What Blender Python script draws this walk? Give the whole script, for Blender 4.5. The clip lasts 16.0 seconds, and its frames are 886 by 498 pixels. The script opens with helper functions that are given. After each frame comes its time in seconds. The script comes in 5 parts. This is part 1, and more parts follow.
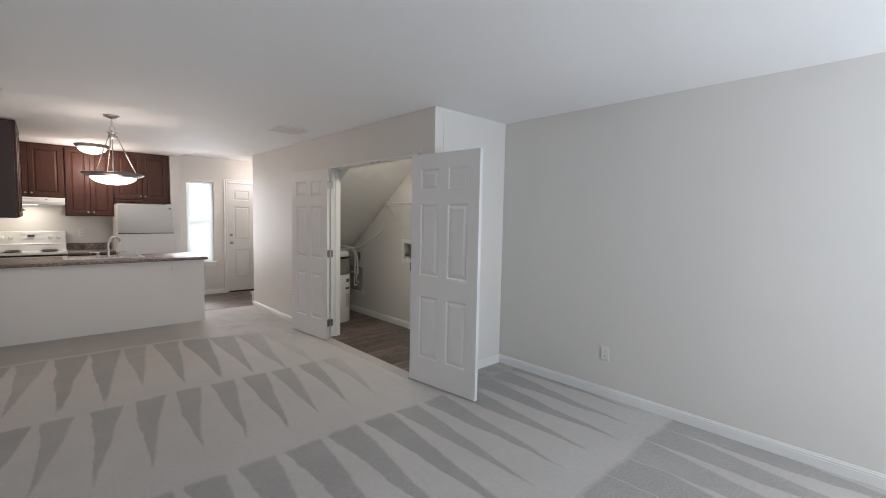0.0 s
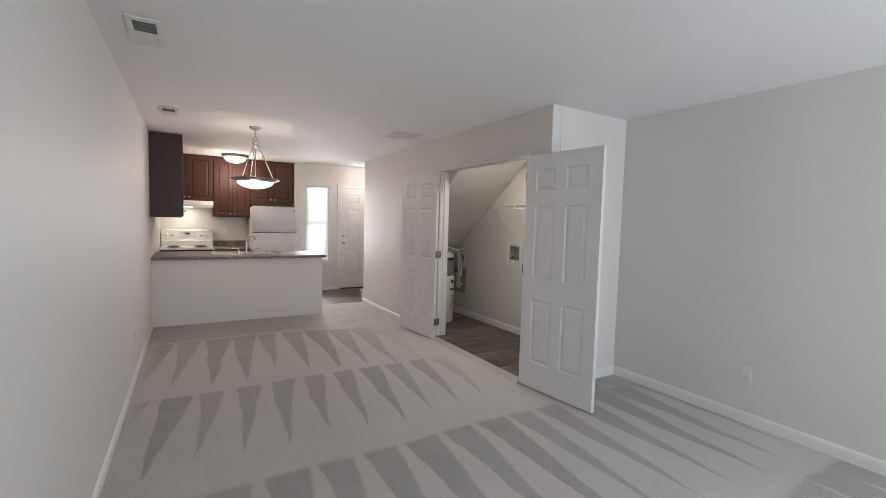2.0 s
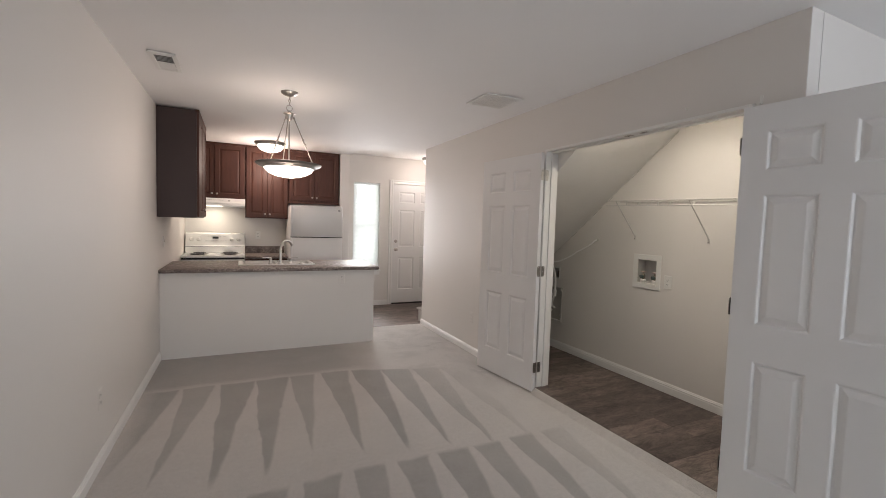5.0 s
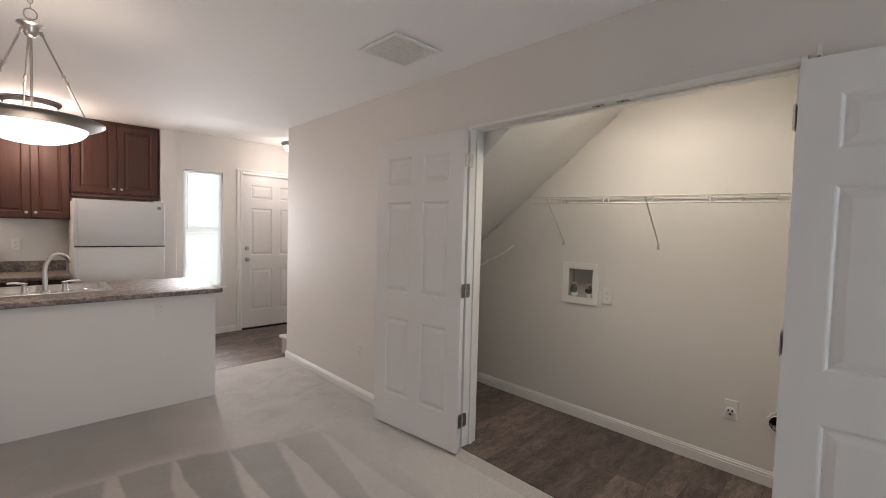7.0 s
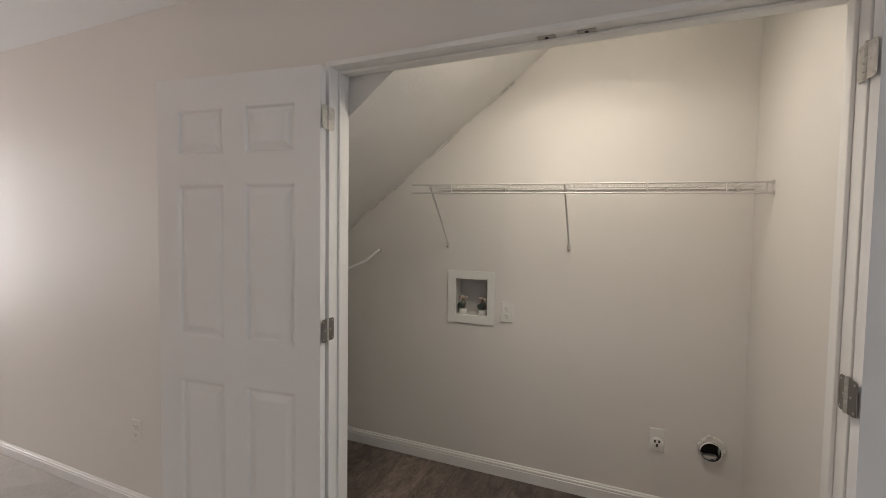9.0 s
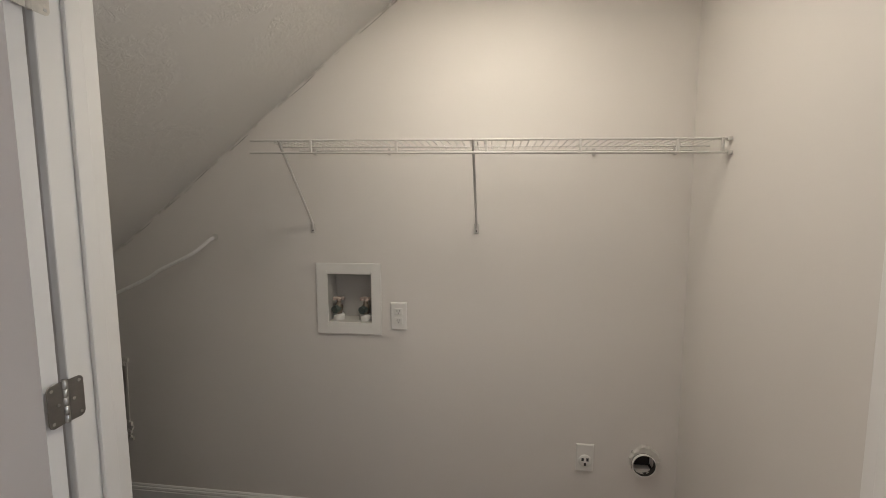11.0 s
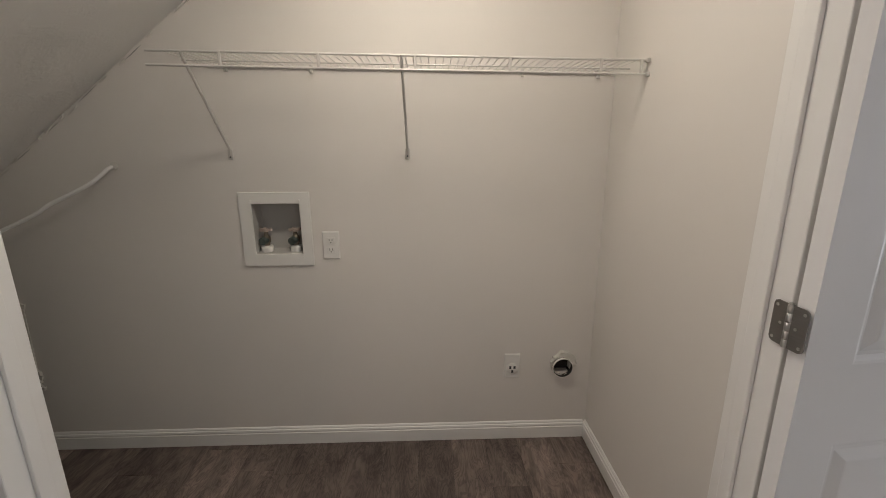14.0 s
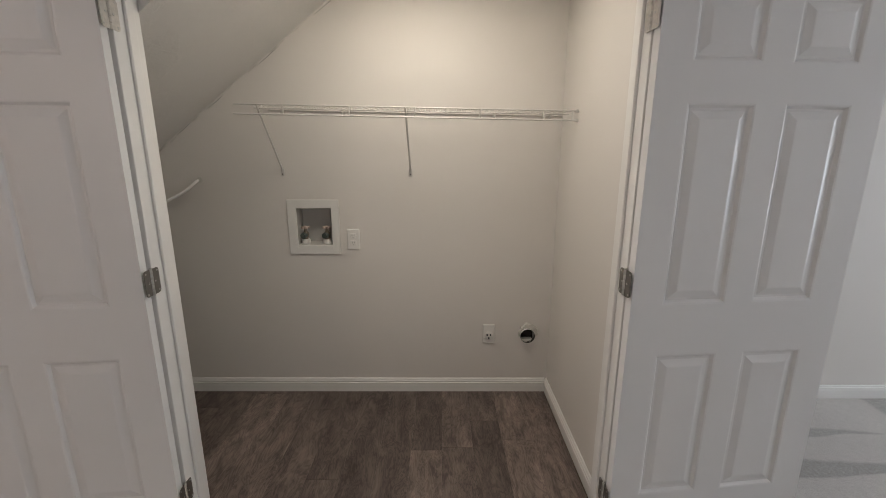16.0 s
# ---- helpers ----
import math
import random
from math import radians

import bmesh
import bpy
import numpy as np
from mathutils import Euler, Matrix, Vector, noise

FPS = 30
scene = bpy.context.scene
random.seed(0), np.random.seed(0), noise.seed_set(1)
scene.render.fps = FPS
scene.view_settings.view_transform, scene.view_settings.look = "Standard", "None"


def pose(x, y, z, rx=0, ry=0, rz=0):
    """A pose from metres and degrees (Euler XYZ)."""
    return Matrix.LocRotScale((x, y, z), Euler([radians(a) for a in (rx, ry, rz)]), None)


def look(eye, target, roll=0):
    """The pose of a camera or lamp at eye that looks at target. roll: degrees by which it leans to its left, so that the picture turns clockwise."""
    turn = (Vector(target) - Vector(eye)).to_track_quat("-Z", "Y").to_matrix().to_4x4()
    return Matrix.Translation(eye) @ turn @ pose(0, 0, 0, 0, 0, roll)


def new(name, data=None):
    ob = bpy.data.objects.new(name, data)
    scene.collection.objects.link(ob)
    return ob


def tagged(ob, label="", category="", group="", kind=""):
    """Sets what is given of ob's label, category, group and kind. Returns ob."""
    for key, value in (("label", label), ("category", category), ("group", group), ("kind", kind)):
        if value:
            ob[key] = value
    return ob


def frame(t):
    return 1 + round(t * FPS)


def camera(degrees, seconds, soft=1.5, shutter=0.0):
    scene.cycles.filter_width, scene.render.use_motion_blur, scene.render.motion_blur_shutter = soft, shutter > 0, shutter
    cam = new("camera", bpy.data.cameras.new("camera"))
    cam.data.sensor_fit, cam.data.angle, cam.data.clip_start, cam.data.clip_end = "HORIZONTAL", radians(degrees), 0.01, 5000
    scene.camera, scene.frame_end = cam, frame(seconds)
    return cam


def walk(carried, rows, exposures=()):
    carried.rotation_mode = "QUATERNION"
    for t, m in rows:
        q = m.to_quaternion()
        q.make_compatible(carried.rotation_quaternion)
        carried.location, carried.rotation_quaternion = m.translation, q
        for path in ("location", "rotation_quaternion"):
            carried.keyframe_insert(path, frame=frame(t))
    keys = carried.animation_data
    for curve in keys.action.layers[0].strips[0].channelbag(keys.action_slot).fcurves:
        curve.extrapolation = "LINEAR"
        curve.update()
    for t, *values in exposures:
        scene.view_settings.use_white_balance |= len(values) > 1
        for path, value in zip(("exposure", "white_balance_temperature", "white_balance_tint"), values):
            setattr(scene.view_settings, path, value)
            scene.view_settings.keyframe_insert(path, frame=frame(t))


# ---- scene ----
cam = camera(92.2, 16.0, 0.8)
PATH = [
    (0, (-0.027, -0.049, 1.484), (1.334, 1.41, 1.345), 1.1),
    (0.5, (-0.051, -0.096, 1.474), (1.191, 1.466, 1.339), 1.2),
    (1, (-0.081, -0.089, 1.466), (1.061, 1.548, 1.336), 1.4),
    (1.5, (-0.135, -0.036, 1.458), (0.94, 1.646, 1.329), 1.5),
    (2, (-0.164, 0.086, 1.446), (0.859, 1.8, 1.32), 1.6),
    (2.5, (-0.117, 0.303, 1.458), (0.802, 2.075, 1.332), 1.7),
    (3, (-0.075, 0.54, 1.444), (0.785, 2.341, 1.32), 1.8),
    (3.2, (-0.065, 0.653, 1.434), (0.773, 2.464, 1.308), 1.6),
    (5.3, (0.148, 1.832, 1.423), (1.02, 3.629, 1.312), 1.9),
    (5.5, (0.155, 1.948, 1.422), (1.074, 3.721, 1.313), 1.9),
    (6, (0.247, 2.22, 1.415), (1.319, 3.906, 1.316), 1.8),
    (6.5, (0.378, 2.483, 1.434), (1.607, 4.057, 1.336), 1.6),
    (7, (0.478, 2.747, 1.431), (1.869, 4.181, 1.339), 1.5),
    (7.5, (0.57, 2.983, 1.436), (2.098, 4.27, 1.347), 1.3),
    (8, (0.726, 3.195, 1.43), (2.385, 4.308, 1.342), 1.0),
    (8.2, (0.798, 3.271, 1.433), (2.5, 4.318, 1.345), 1.0),
    (10.5, (1.591, 3.704, 1.448), (3.556, 4.041, 1.292), -0.0),
    (11, (1.704, 3.675, 1.446), (3.677, 3.934, 1.246), -0.2),
    (11.5, (1.772, 3.67, 1.415), (3.753, 3.813, 1.18), -0.3),
    (12, (1.8, 3.672, 1.394), (3.777, 3.743, 1.099), -0.3),
    (12.5, (1.804, 3.659, 1.381), (3.768, 3.69, 1.003), -0.3),
    (13, (1.798, 3.658, 1.377), (3.752, 3.652, 0.953), -0.3),
    (13.5, (1.77, 3.67, 1.379), (3.717, 3.632, 0.922), -0.3),
    (14, (1.692, 3.679, 1.4), (3.631, 3.62, 0.912), -0.3),
    (14.5, (1.537, 3.686, 1.427), (3.472, 3.619, 0.924), -0.2),
    (15, (1.331, 3.687, 1.433), (3.267, 3.631, 0.936), -0.1),
    (15.5, (1.204, 3.67, 1.472), (3.144, 3.626, 0.986), -0.1),
    (16, (1.086, 3.594, 1.481), (3.033, 3.589, 1.023), 0.1),
]
# the picture starts a touch cooler and brighter, and settles on the way
TONE = [(0, 0.02, 6250, 8), (3.2, 0.02, 6480, 10), (6, 0.0, 6560, 10.5), (10.5, -0.02, 6500, 10), (13, -0.02, 6600, 11), (16, -0.06, 6520, 10)]
walk(cam, [(t, look(eye, target, roll)) for t, eye, target, roll in PATH], TONE)

# ---- light ----
world = bpy.data.worlds.new("sky")
scene.world = world
world.use_nodes = True
wn = world.node_tree
sky = wn.nodes.new("ShaderNodeTexSky")
sky.sky_type, sky.sun_disc = "NISHITA", False
sky.sun_elevation, sky.sun_rotation = radians(38), radians(200)
wn.nodes["Background"].inputs["Strength"].default_value = 0.12
wn.links.new(sky.outputs["Color"], wn.nodes["Background"].inputs["Color"])


def lamp(name, kind, m, power, colour, size=0.1, size_y=None):
    data = bpy.data.lights.new(name, kind)
    data.energy, data.color = power, colour
    if kind == "AREA":
        data.shape = "RECTANGLE" if size_y else "SQUARE"
        data.size = size
        if size_y:
            data.size_y = size_y
    elif kind == "SUN":
        data.angle = size
    else:
        data.shadow_soft_size = size
    ob = new(name, data)
    ob.matrix_basis = m
    return ob


lamp("sun", "SUN", look((0, -20, 15), (0, 0, 0)), 0.8, (1.0, 0.95, 0.88), radians(12))
# daylight through the glazed opening behind the walk
lamp("south_daylight", "AREA", look((2.4, -2.62, 1.25), (2.5, 0, 4.3)), 118, (0.83, 0.90, 1.0), 1.8, 1.9)
# daylight through the narrow window by the front door
entry_day = lamp("entry_daylight", "AREA", look((2.05, 8.66, 1.4), (1.2, 5, 1.1)), 17, (0.97, 0.945, 0.96), 0.42, 1.4)
entry_day.data.spread = radians(112)
lamp("pendant_bulb", "POINT", pose(0.49, 5.41, 1.96), 3.6, (1.0, 0.80, 0.68), 0.07)
# the frosted bowl passes the rest downwards
lamp("pendant_bowl_glow", "POINT", pose(0.49, 5.41, 1.67), 5.8, (1.0, 0.80, 0.67), 0.07)
lamp("kitchen_bulb", "POINT", pose(0.50, 7.98, 2.13), 17, (1.0, 0.81, 0.70), 0.12)
lamp("entry_bulb", "POINT", pose(2.98, 8.15, 2.20), 10.8, (1.0, 0.87, 0.80), 0.1)
lamp("hood_bulb", "AREA", look((-0.2, 8.46, 1.565), (-0.2, 8.50, 0)), 2.4, (1.0, 0.88, 0.72), 0.2)
closet_bulb = lamp("closet_bulb", "AREA", look((2.695, 3.69, 2.36), (2.695, 3.69, 0)), 8.4, (1.0, 0.92, 0.785), 0.34)
closet_bulb.data.spread = radians(158)


# ---- materials ----
class Nodes:
    """A small helper to write node trees in few lines."""

    def __init__(self, name):
        self.mat = bpy.data.materials.new(name)
        self.mat.use_nodes = True
        self.tree = self.mat.node_tree
        self.bsdf = self.tree.nodes["Principled BSDF"]

    def add(self, kind):
        return self.tree.nodes.new(kind)

    def put(self, value, socket):
        if isinstance(value, bpy.types.NodeSocket):
            self.tree.links.new(value, socket)
        else:
            socket.default_value = value

    def math(self, op, a, b=0.0, c=0.0, clamp=False):
        node = self.add("ShaderNodeMath")
        node.operation, node.use_clamp = op, clamp
        for value, socket in zip((a, b, c), node.inputs):
            self.put(value, socket)
        return node.outputs[0]

    def place(self, scale=(1, 1, 1), object_space=False, shift=None):
        if object_space:
            out = self.add("ShaderNodeTexCoord").outputs["Object"]
        else:
            out = self.add("ShaderNodeNewGeometry").outputs["Position"]
        node = self.add("ShaderNodeMapping")
        self.put(out, node.inputs["Vector"])
        node.inputs["Scale"].default_value = scale
        if shift is not None:
            self.put(shift, node.inputs["Location"])
        return node.outputs[0]

    def noise(self, where, scale, detail=3.0, rough=0.55, warp=0.0):
        node = self.add("ShaderNodeTexNoise")
        self.put(where, node.inputs["Vector"])
        node.inputs["Scale"].default_value = scale
        node.inputs["Detail"].default_value = detail
        node.inputs["Roughness"].default_value = rough
        node.inputs["Distortion"].default_value = warp
        return node.outputs["Fac"]

    def ramp(self, fac, *stops):
        node = self.add("ShaderNodeValToRGB")
        self.put(fac, node.inputs["Fac"])
        el = node.color_ramp.elements
        while len(el) < len(stops):
            el.new(0.5)
        for e, (at, colour) in zip(el, stops):
            e.position, e.color = at, (*colour, 1)
        return node.outputs["Color"]

    def mix(self, fac, a, b, blend="MIX"):
        node = self.add("ShaderNodeMix")
        node.data_type, node.blend_type = "RGBA", blend
        self.put(fac, node.inputs[0])
        self.put(a if isinstance(a, bpy.types.NodeSocket) else (*a, 1), node.inputs[6])
        self.put(b if isinstance(b, bpy.types.NodeSocket) else (*b, 1), node.inputs[7])
        return node.outputs[2]

    def bump(self, height, strength, distance):
        node = self.add("ShaderNodeBump")
        self.put(height, node.inputs["Height"])
        node.inputs["Strength"].default_value = strength
        node.inputs["Distance"].default_value = distance
        self.put(node.outputs[0], self.bsdf.inputs["Normal"])

    def done(self, colour, rough, metal=0.0):
        self.put(colour if isinstance(colour, bpy.types.NodeSocket) else (*colour, 1), self.bsdf.inputs["Base Color"])
        self.put(rough, self.bsdf.inputs["Roughness"])
        self.bsdf.inputs["Metallic"].default_value = metal
        return self.mat


def surface(name, colour, rough, metal=0.0, fine=300, vary=0.06, bump=0.15, depth=0.0008, coarse=1.3, object_space=False):
    n = Nodes(name)
    where = n.place(object_space=object_space)
    broad, grain = n.noise(where, coarse, 4), n.noise(where, fine, 2)
    low = tuple(c * (1 - vary) for c in colour)
    high = tuple(min(1, c * (1 + vary)) for c in colour)
    tone = n.ramp(broad, (0.3, low), (0.7, high))
    tone = n.mix(0.12, tone, n.ramp(grain, (0.3, low), (0.7, high)))
    n.bump(grain, bump, depth)
    wear = n.math("MULTIPLY_ADD", n.noise(where, coarse * 7, 4), 0.16, rough - 0.08)
    return n.done(tone, wear, metal)


def roller_paint(name, colour, rough, stipple):
    n = Nodes(name)
    where = n.place()
    broad, peel, fine = n.noise(where, 0.9, 4), n.noise(where, 170, 2), n.noise(where, 600, 2)
    scuff = n.noise(n.place((1, 1, 0.35)), 5, 6, 0.7)
    tone = n.ramp(broad, (0.3, tuple(c * 0.975 for c in colour)), (0.7, colour))
    tone = n.mix(n.math("MULTIPLY", n.math("SUBTRACT", scuff, 0.62, clamp=True), 0.6), tone, tuple(c * 0.86 for c in colour))
    n.bump(n.math("ADD", peel, n.math("MULTIPLY", fine, 0.4)), stipple, 0.0012)
    return n.done(tone, n.math("MULTIPLY_ADD", broad, 0.12, rough))


def knockdown(name, colour):
    n = Nodes(name)
    where = n.place()
    curl = n.ramp(n.noise(where, 42, 5, 0.68, 1.4), (0.47, (0, 0, 0)), (0.55, (1, 1, 1)))
    zone = n.ramp(n.noise(where, 4.2, 4, 0.6, 0.6), (0.44, (0.06, 0.06, 0.06)), (0.60, (1, 1, 1)))
    relief = n.math("MULTIPLY", curl, zone)
    trowel = n.math("MULTIPLY", n.noise(where, 5.0, 3, 0.5, 0.8), 0.4)
    n.bump(n.math("ADD", n.math("ADD", relief, trowel), n.math("MULTIPLY", n.noise(where, 260, 2), 0.15)), 0.6, 0.003)
    tone = n.ramp(n.noise(where, 1.1, 4), (0.3, tuple(c * 0.955 for c in colour)), (0.7, colour))
    return n.done(tone, 0.8)


def carpet(name):
    n = Nodes(name)
    split = n.add("ShaderNodeSeparateXYZ")
    at = n.place()
    n.put(at, split.inputs[0])
    x, y = split.outputs[0], split.outputs[1]
    wob = n.math("SUBTRACT", n.noise(at, 1.6, 3), 0.5)
    wob2 = n.math("SUBTRACT", n.noise(at, 9.0, 5, 0.7), 0.5)
    grit = n.math("SUBTRACT", n.noise(at, 75, 4, 0.7), 0.5)

    def soft(value, slope, shift=0.0):
        return n.math("MULTIPLY_ADD", value, slope, shift, clamp=True)

    def stroke_row(top, foot, start, period, width, lean, salt, bend=0.0):
        """One row of vacuum strokes: wedges that widen away from the foot of the row."""
        yy = n.math("ADD", y, n.math("MULTIPLY_ADD", wob, 0.12, n.math("MULTIPLY", wob2, 0.055)))
        if bend:
            yy = n.math("ADD", yy, n.math("MULTIPLY", n.math("MULTIPLY_ADD", x, 1.0, -1.0, clamp=True), bend))
        f = n.math("DIVIDE", n.math("SUBTRACT", yy, foot), top - foot)
        xx = n.math("ADD", x, n.math("MULTIPLY_ADD", wob, 0.10, n.math("MULTIPLY", wob2, 0.03)))
        xx = n.math("ADD", xx, n.math("MULTIPLY", n.math("SUBTRACT", 1.0, f), lean))
        u = n.math("DIVIDE", n.math("SUBTRACT", xx, start), period)
        dice = n.add("ShaderNodeTexWhiteNoise")
        dice.noise_dimensions = "1D"
        n.put(n.math("ADD", n.math("FLOOR", u), salt), dice.inputs["W"])
        long_ = n.math("ADD", f, n.math("MULTIPLY_ADD", dice.outputs["Value"], 0.22, -0.11))
        fr = n.math("FRACT", u)
        body = soft(n.math("SUBTRACT", n.math("MULTIPLY", long_, width), fr), 13.0, 0.5)
        body = n.math("MULTIPLY", body, soft(fr, 22.0))
        body = n.math("MULTIPLY", body, soft(n.math("SUBTRACT", top, yy), 24.0, 0.5))
        body = n.math("MULTIPLY", body, soft(f, 12.0))
        return n.math("MULTIPLY", body, n.math("MULTIPLY_ADD", dice.outputs["Value"], 0.25, 0.8))

    row1 = n.math("MULTIPLY", stroke_row(5.67, 4.10, 0.257, 0.277, 0.93, 0.0, 3.0, 0.28), soft(n.math("SUBTRACT", 2.2, x), 1.5))
    row2 = n.math("MULTIPLY", stroke_row(3.98, 2.78, 0.169, 0.266, 0.80, 0.06, 21.0), soft(n.math("SUBTRACT", 2.35, x), 2.0))
    row3 = stroke_row(2.52, 1.15, 0.744, 0.285, 0.86, -0.05, 47.0)
    row4 = n.math("MULTIPLY", stroke_row(1.05, -0.5, 0.31, 0.29, 1.12, -0.05, 71.0), 0.9)
    lay = n.math("MAXIMUM", n.math("MAXIMUM", row1, row2), n.math("MAXIMUM", row3, row4))
    left = soft(n.math("ADD", x, 0.56), 9.0)
    lay = n.math("MULTIPLY", lay, left)
    # the unbrushed band before the peninsula, patchy pile towards the hall
    band = n.math("MULTIPLY", soft(n.math("SUBTRACT", n.math("MULTIPLY_ADD", wob, 0.12, y), 5.66), 9.0), soft(n.math("SUBTRACT", n.math("MULTIPLY_ADD", wob, 0.5, 1.42), x), 3.0))
    lay = n.math("MAXIMUM", lay, n.math("MULTIPLY", band, 0.78))
    patch = n.ramp(n.noise(at, 3.4, 5, 0.62, 0.8), (0.46, (0, 0, 0)), (0.72, (0.62, 0.62, 0.62)))
    hall = n.math("MULTIPLY", soft(n.math("SUBTRACT", x, 1.35), 2.5), soft(n.math("SUBTRACT", y, 4.4), 1.2))
    lay = n.math("MAXIMUM", lay, n.math("MULTIPLY", hall, patch))
    # darker, patchy pile in the corner beside the closet
    nook = n.math("MULTIPLY", soft(n.math("SUBTRACT", n.math("MULTIPLY_ADD", wob, 1.2, x), 2.55), 4.0), soft(n.math("SUBTRACT", n.math("MULTIPLY_ADD", wob, 1.0, y), 2.18), 4.0))
    lay = n.math("MAXIMUM", lay, n.math("MULTIPLY", nook, n.ramp(n.noise(at, 5.0, 4, 0.6, 0.5), (0.38, (0.25, 0.25, 0.25)), (0.62, (0.95, 0.95, 0.95)))))
    lay = n.math("MULTIPLY", lay, n.math("MULTIPLY_ADD", n.noise(at, 3.5, 3), 0.5, 0.68, clamp=True))
    speck = n.math("MULTIPLY", soft(n.math("SUBTRACT", 2.7, y), 1.2), 3.0)
    lay = n.math("ADD", lay, n.math("MULTIPLY", n.math("MULTIPLY", grit, speck), lay), clamp=True)
    tuft = n.noise(at, 170, 3, 0.7)
    pale = n.ramp(tuft, (0.28, (0.50, 0.472, 0.445)), (0.72, (0.66, 0.627, 0.592)))
    deep = n.ramp(tuft, (0.28, (0.24, 0.226, 0.212)), (0.72, (0.37, 0.352, 0.332)))
    n.bump(n.math("ADD", tuft, n.math("MULTIPLY", n.noise(at, 60, 3), 0.5)), 0.7, 0.006)
    n.bsdf.inputs["Sheen Weight"].default_value = 0.15
    clump = n.noise(at, 38, 4, 0.65)
    nap = n.ramp(clump, (0.36, (0.90, 0.90, 0.90)), (0.62, (1.0, 1.0, 1.0)))
    tone = n.mix(0.8, n.mix(n.math("MULTIPLY", lay, 0.78), pale, deep), nap, "MULTIPLY")
    tone = n.mix(1.0, tone, n.ramp(n.noise(at, 2.6, 5, 0.6), (0.3, (0.93, 0.93, 0.93)), (0.7, (1.0, 1.0, 1.0))), "MULTIPLY")
    return n.done(tone, 0.95)


def planks_vinyl(name):
    n = Nodes(name)
    info = n.add("ShaderNodeObjectInfo")
    rnd = info.outputs["Random"]
    shift = n.add("ShaderNodeCombineXYZ")
    n.put(n.math("MULTIPLY", rnd, 37.0), shift.inputs[0])
    n.put(n.math("MULTIPLY", rnd, 11.0), shift.inputs[1])
    flame = n.noise(n.place((1.0, 4.2, 1.0), shift=shift.outputs[0]), 3.2, 4, 0.55, 1.6)
    # growth rings that loop along the board
    rings = n.math("SINE", n.math("MULTIPLY", flame, 62.0))
    broad = n.noise(n.place((1.0, 2.0, 1.0), shift=shift.outputs[0]), 4.0, 3)
    fibre = n.noise(n.place((1.0, 16.0, 1.0), shift=shift.outputs[0]), 9.0, 5, 0.65, 0.6)
    smoke = n.noise(n.place((1.0, 3.0, 1.0), shift=shift.outputs[0]), 5.5, 5, 0.65, 1.2)
    tone = n.ramp(broad, (0.30, (0.062, 0.049, 0.043)), (0.50, (0.120, 0.099, 0.087)), (0.70, (0.21, 0.178, 0.160)))
    tone = n.mix(0.42, tone, n.ramp(n.math("MULTIPLY_ADD", rings, 0.5, 0.5), (0.05, (0.052, 0.041, 0.036)), (0.65, (0.185, 0.155, 0.138))))
    tone = n.mix(0.13, tone, n.ramp(fibre, (0.34, (0.035, 0.028, 0.024)), (0.66, (0.24, 0.205, 0.185))))
    tone = n.mix(1.0, tone, n.ramp(smoke, (0.34, (0.55, 0.53, 0.53)), (0.52, (1.0, 1.0, 1.0)), (0.70, (1.25, 1.24, 1.22))), "MULTIPLY")
    shade = n.ramp(rnd, (0.0, (0.84, 0.77, 0.76)), (0.5, (1.17, 1.09, 1.07)), (1.0, (1.52, 1.42, 1.39)))
    tone = n.mix(1.0, tone, shade, "MULTIPLY")
    n.bump(fibre, 0.25, 0.0006)
    return n.done(tone, n.math("MULTIPLY_ADD", fibre, 0.2, 0.38))


def cherry(name):
    n = Nodes(name)
    where = n.place((14.0, 14.0, 1.1))
    grain, broad = n.noise(where, 3.0, 6, 0.6, 0.8), n.noise(n.place(), 4.0, 3)
    tone = n.ramp(grain, (0.25, (0.050, 0.0185, 0.0125)), (0.75, (0.094, 0.036, 0.023)))
    n.bsdf.inputs["Specular IOR Level"].default_value = 0.3
    tone = n.mix(n.math("MULTIPLY", broad, 0.4), tone, (0.046, 0.018, 0.0135))
    n.bump(grain, 0.10, 0.0006)
    return n.done(tone, n.math("MULTIPLY_ADD", broad, 0.15, 0.40))


def laminate(name):
    n = Nodes(name)
    at = n.place()
    blot, speck, vein = n.noise(at, 22, 5, 0.65, 1.2), n.noise(at, 120, 3, 0.7), n.noise(at, 9, 5, 0.6, 2.0)
    tone = n.ramp(blot, (0.34, (0.045, 0.028, 0.023)), (0.48, (0.15, 0.11, 0.094)), (0.66, (0.42, 0.36, 0.325)))
    tone = n.mix(n.math("MULTIPLY", vein, 0.4), tone, (0.12, 0.080, 0.068))
    tone = n.mix(0.25, tone, n.ramp(speck, (0.35, (0.06, 0.04, 0.035)), (0.65, (0.42, 0.38, 0.35))))
    return n.done(tone, n.math("MULTIPLY_ADD", speck, 0.14, 0.50))


def brushed(name, colour, rough):
    n = Nodes(name)
    streak = n.noise(n.place((1, 1, 40)), 30, 3)
    n.bump(streak, 0.06, 0.0004)
    return n.done(n.ramp(streak, (0.3, tuple(c * 0.85 for c in colour)), (0.7, colour)), n.math("MULTIPLY_ADD", streak, 0.16, rough), 1.0)


def glow(name, colour, strength, under):
    n = Nodes(name)
    swirl = n.ramp(n.noise(n.place(), 14, 4, 0.6, 1.5), (0.3, tuple(c * 0.86 for c in colour)), (0.7, colour))
    n.put(swirl, n.bsdf.inputs["Emission Color"])
    n.bsdf.inputs["Emission Strength"].default_value = strength
    return n.done(under, 0.25)


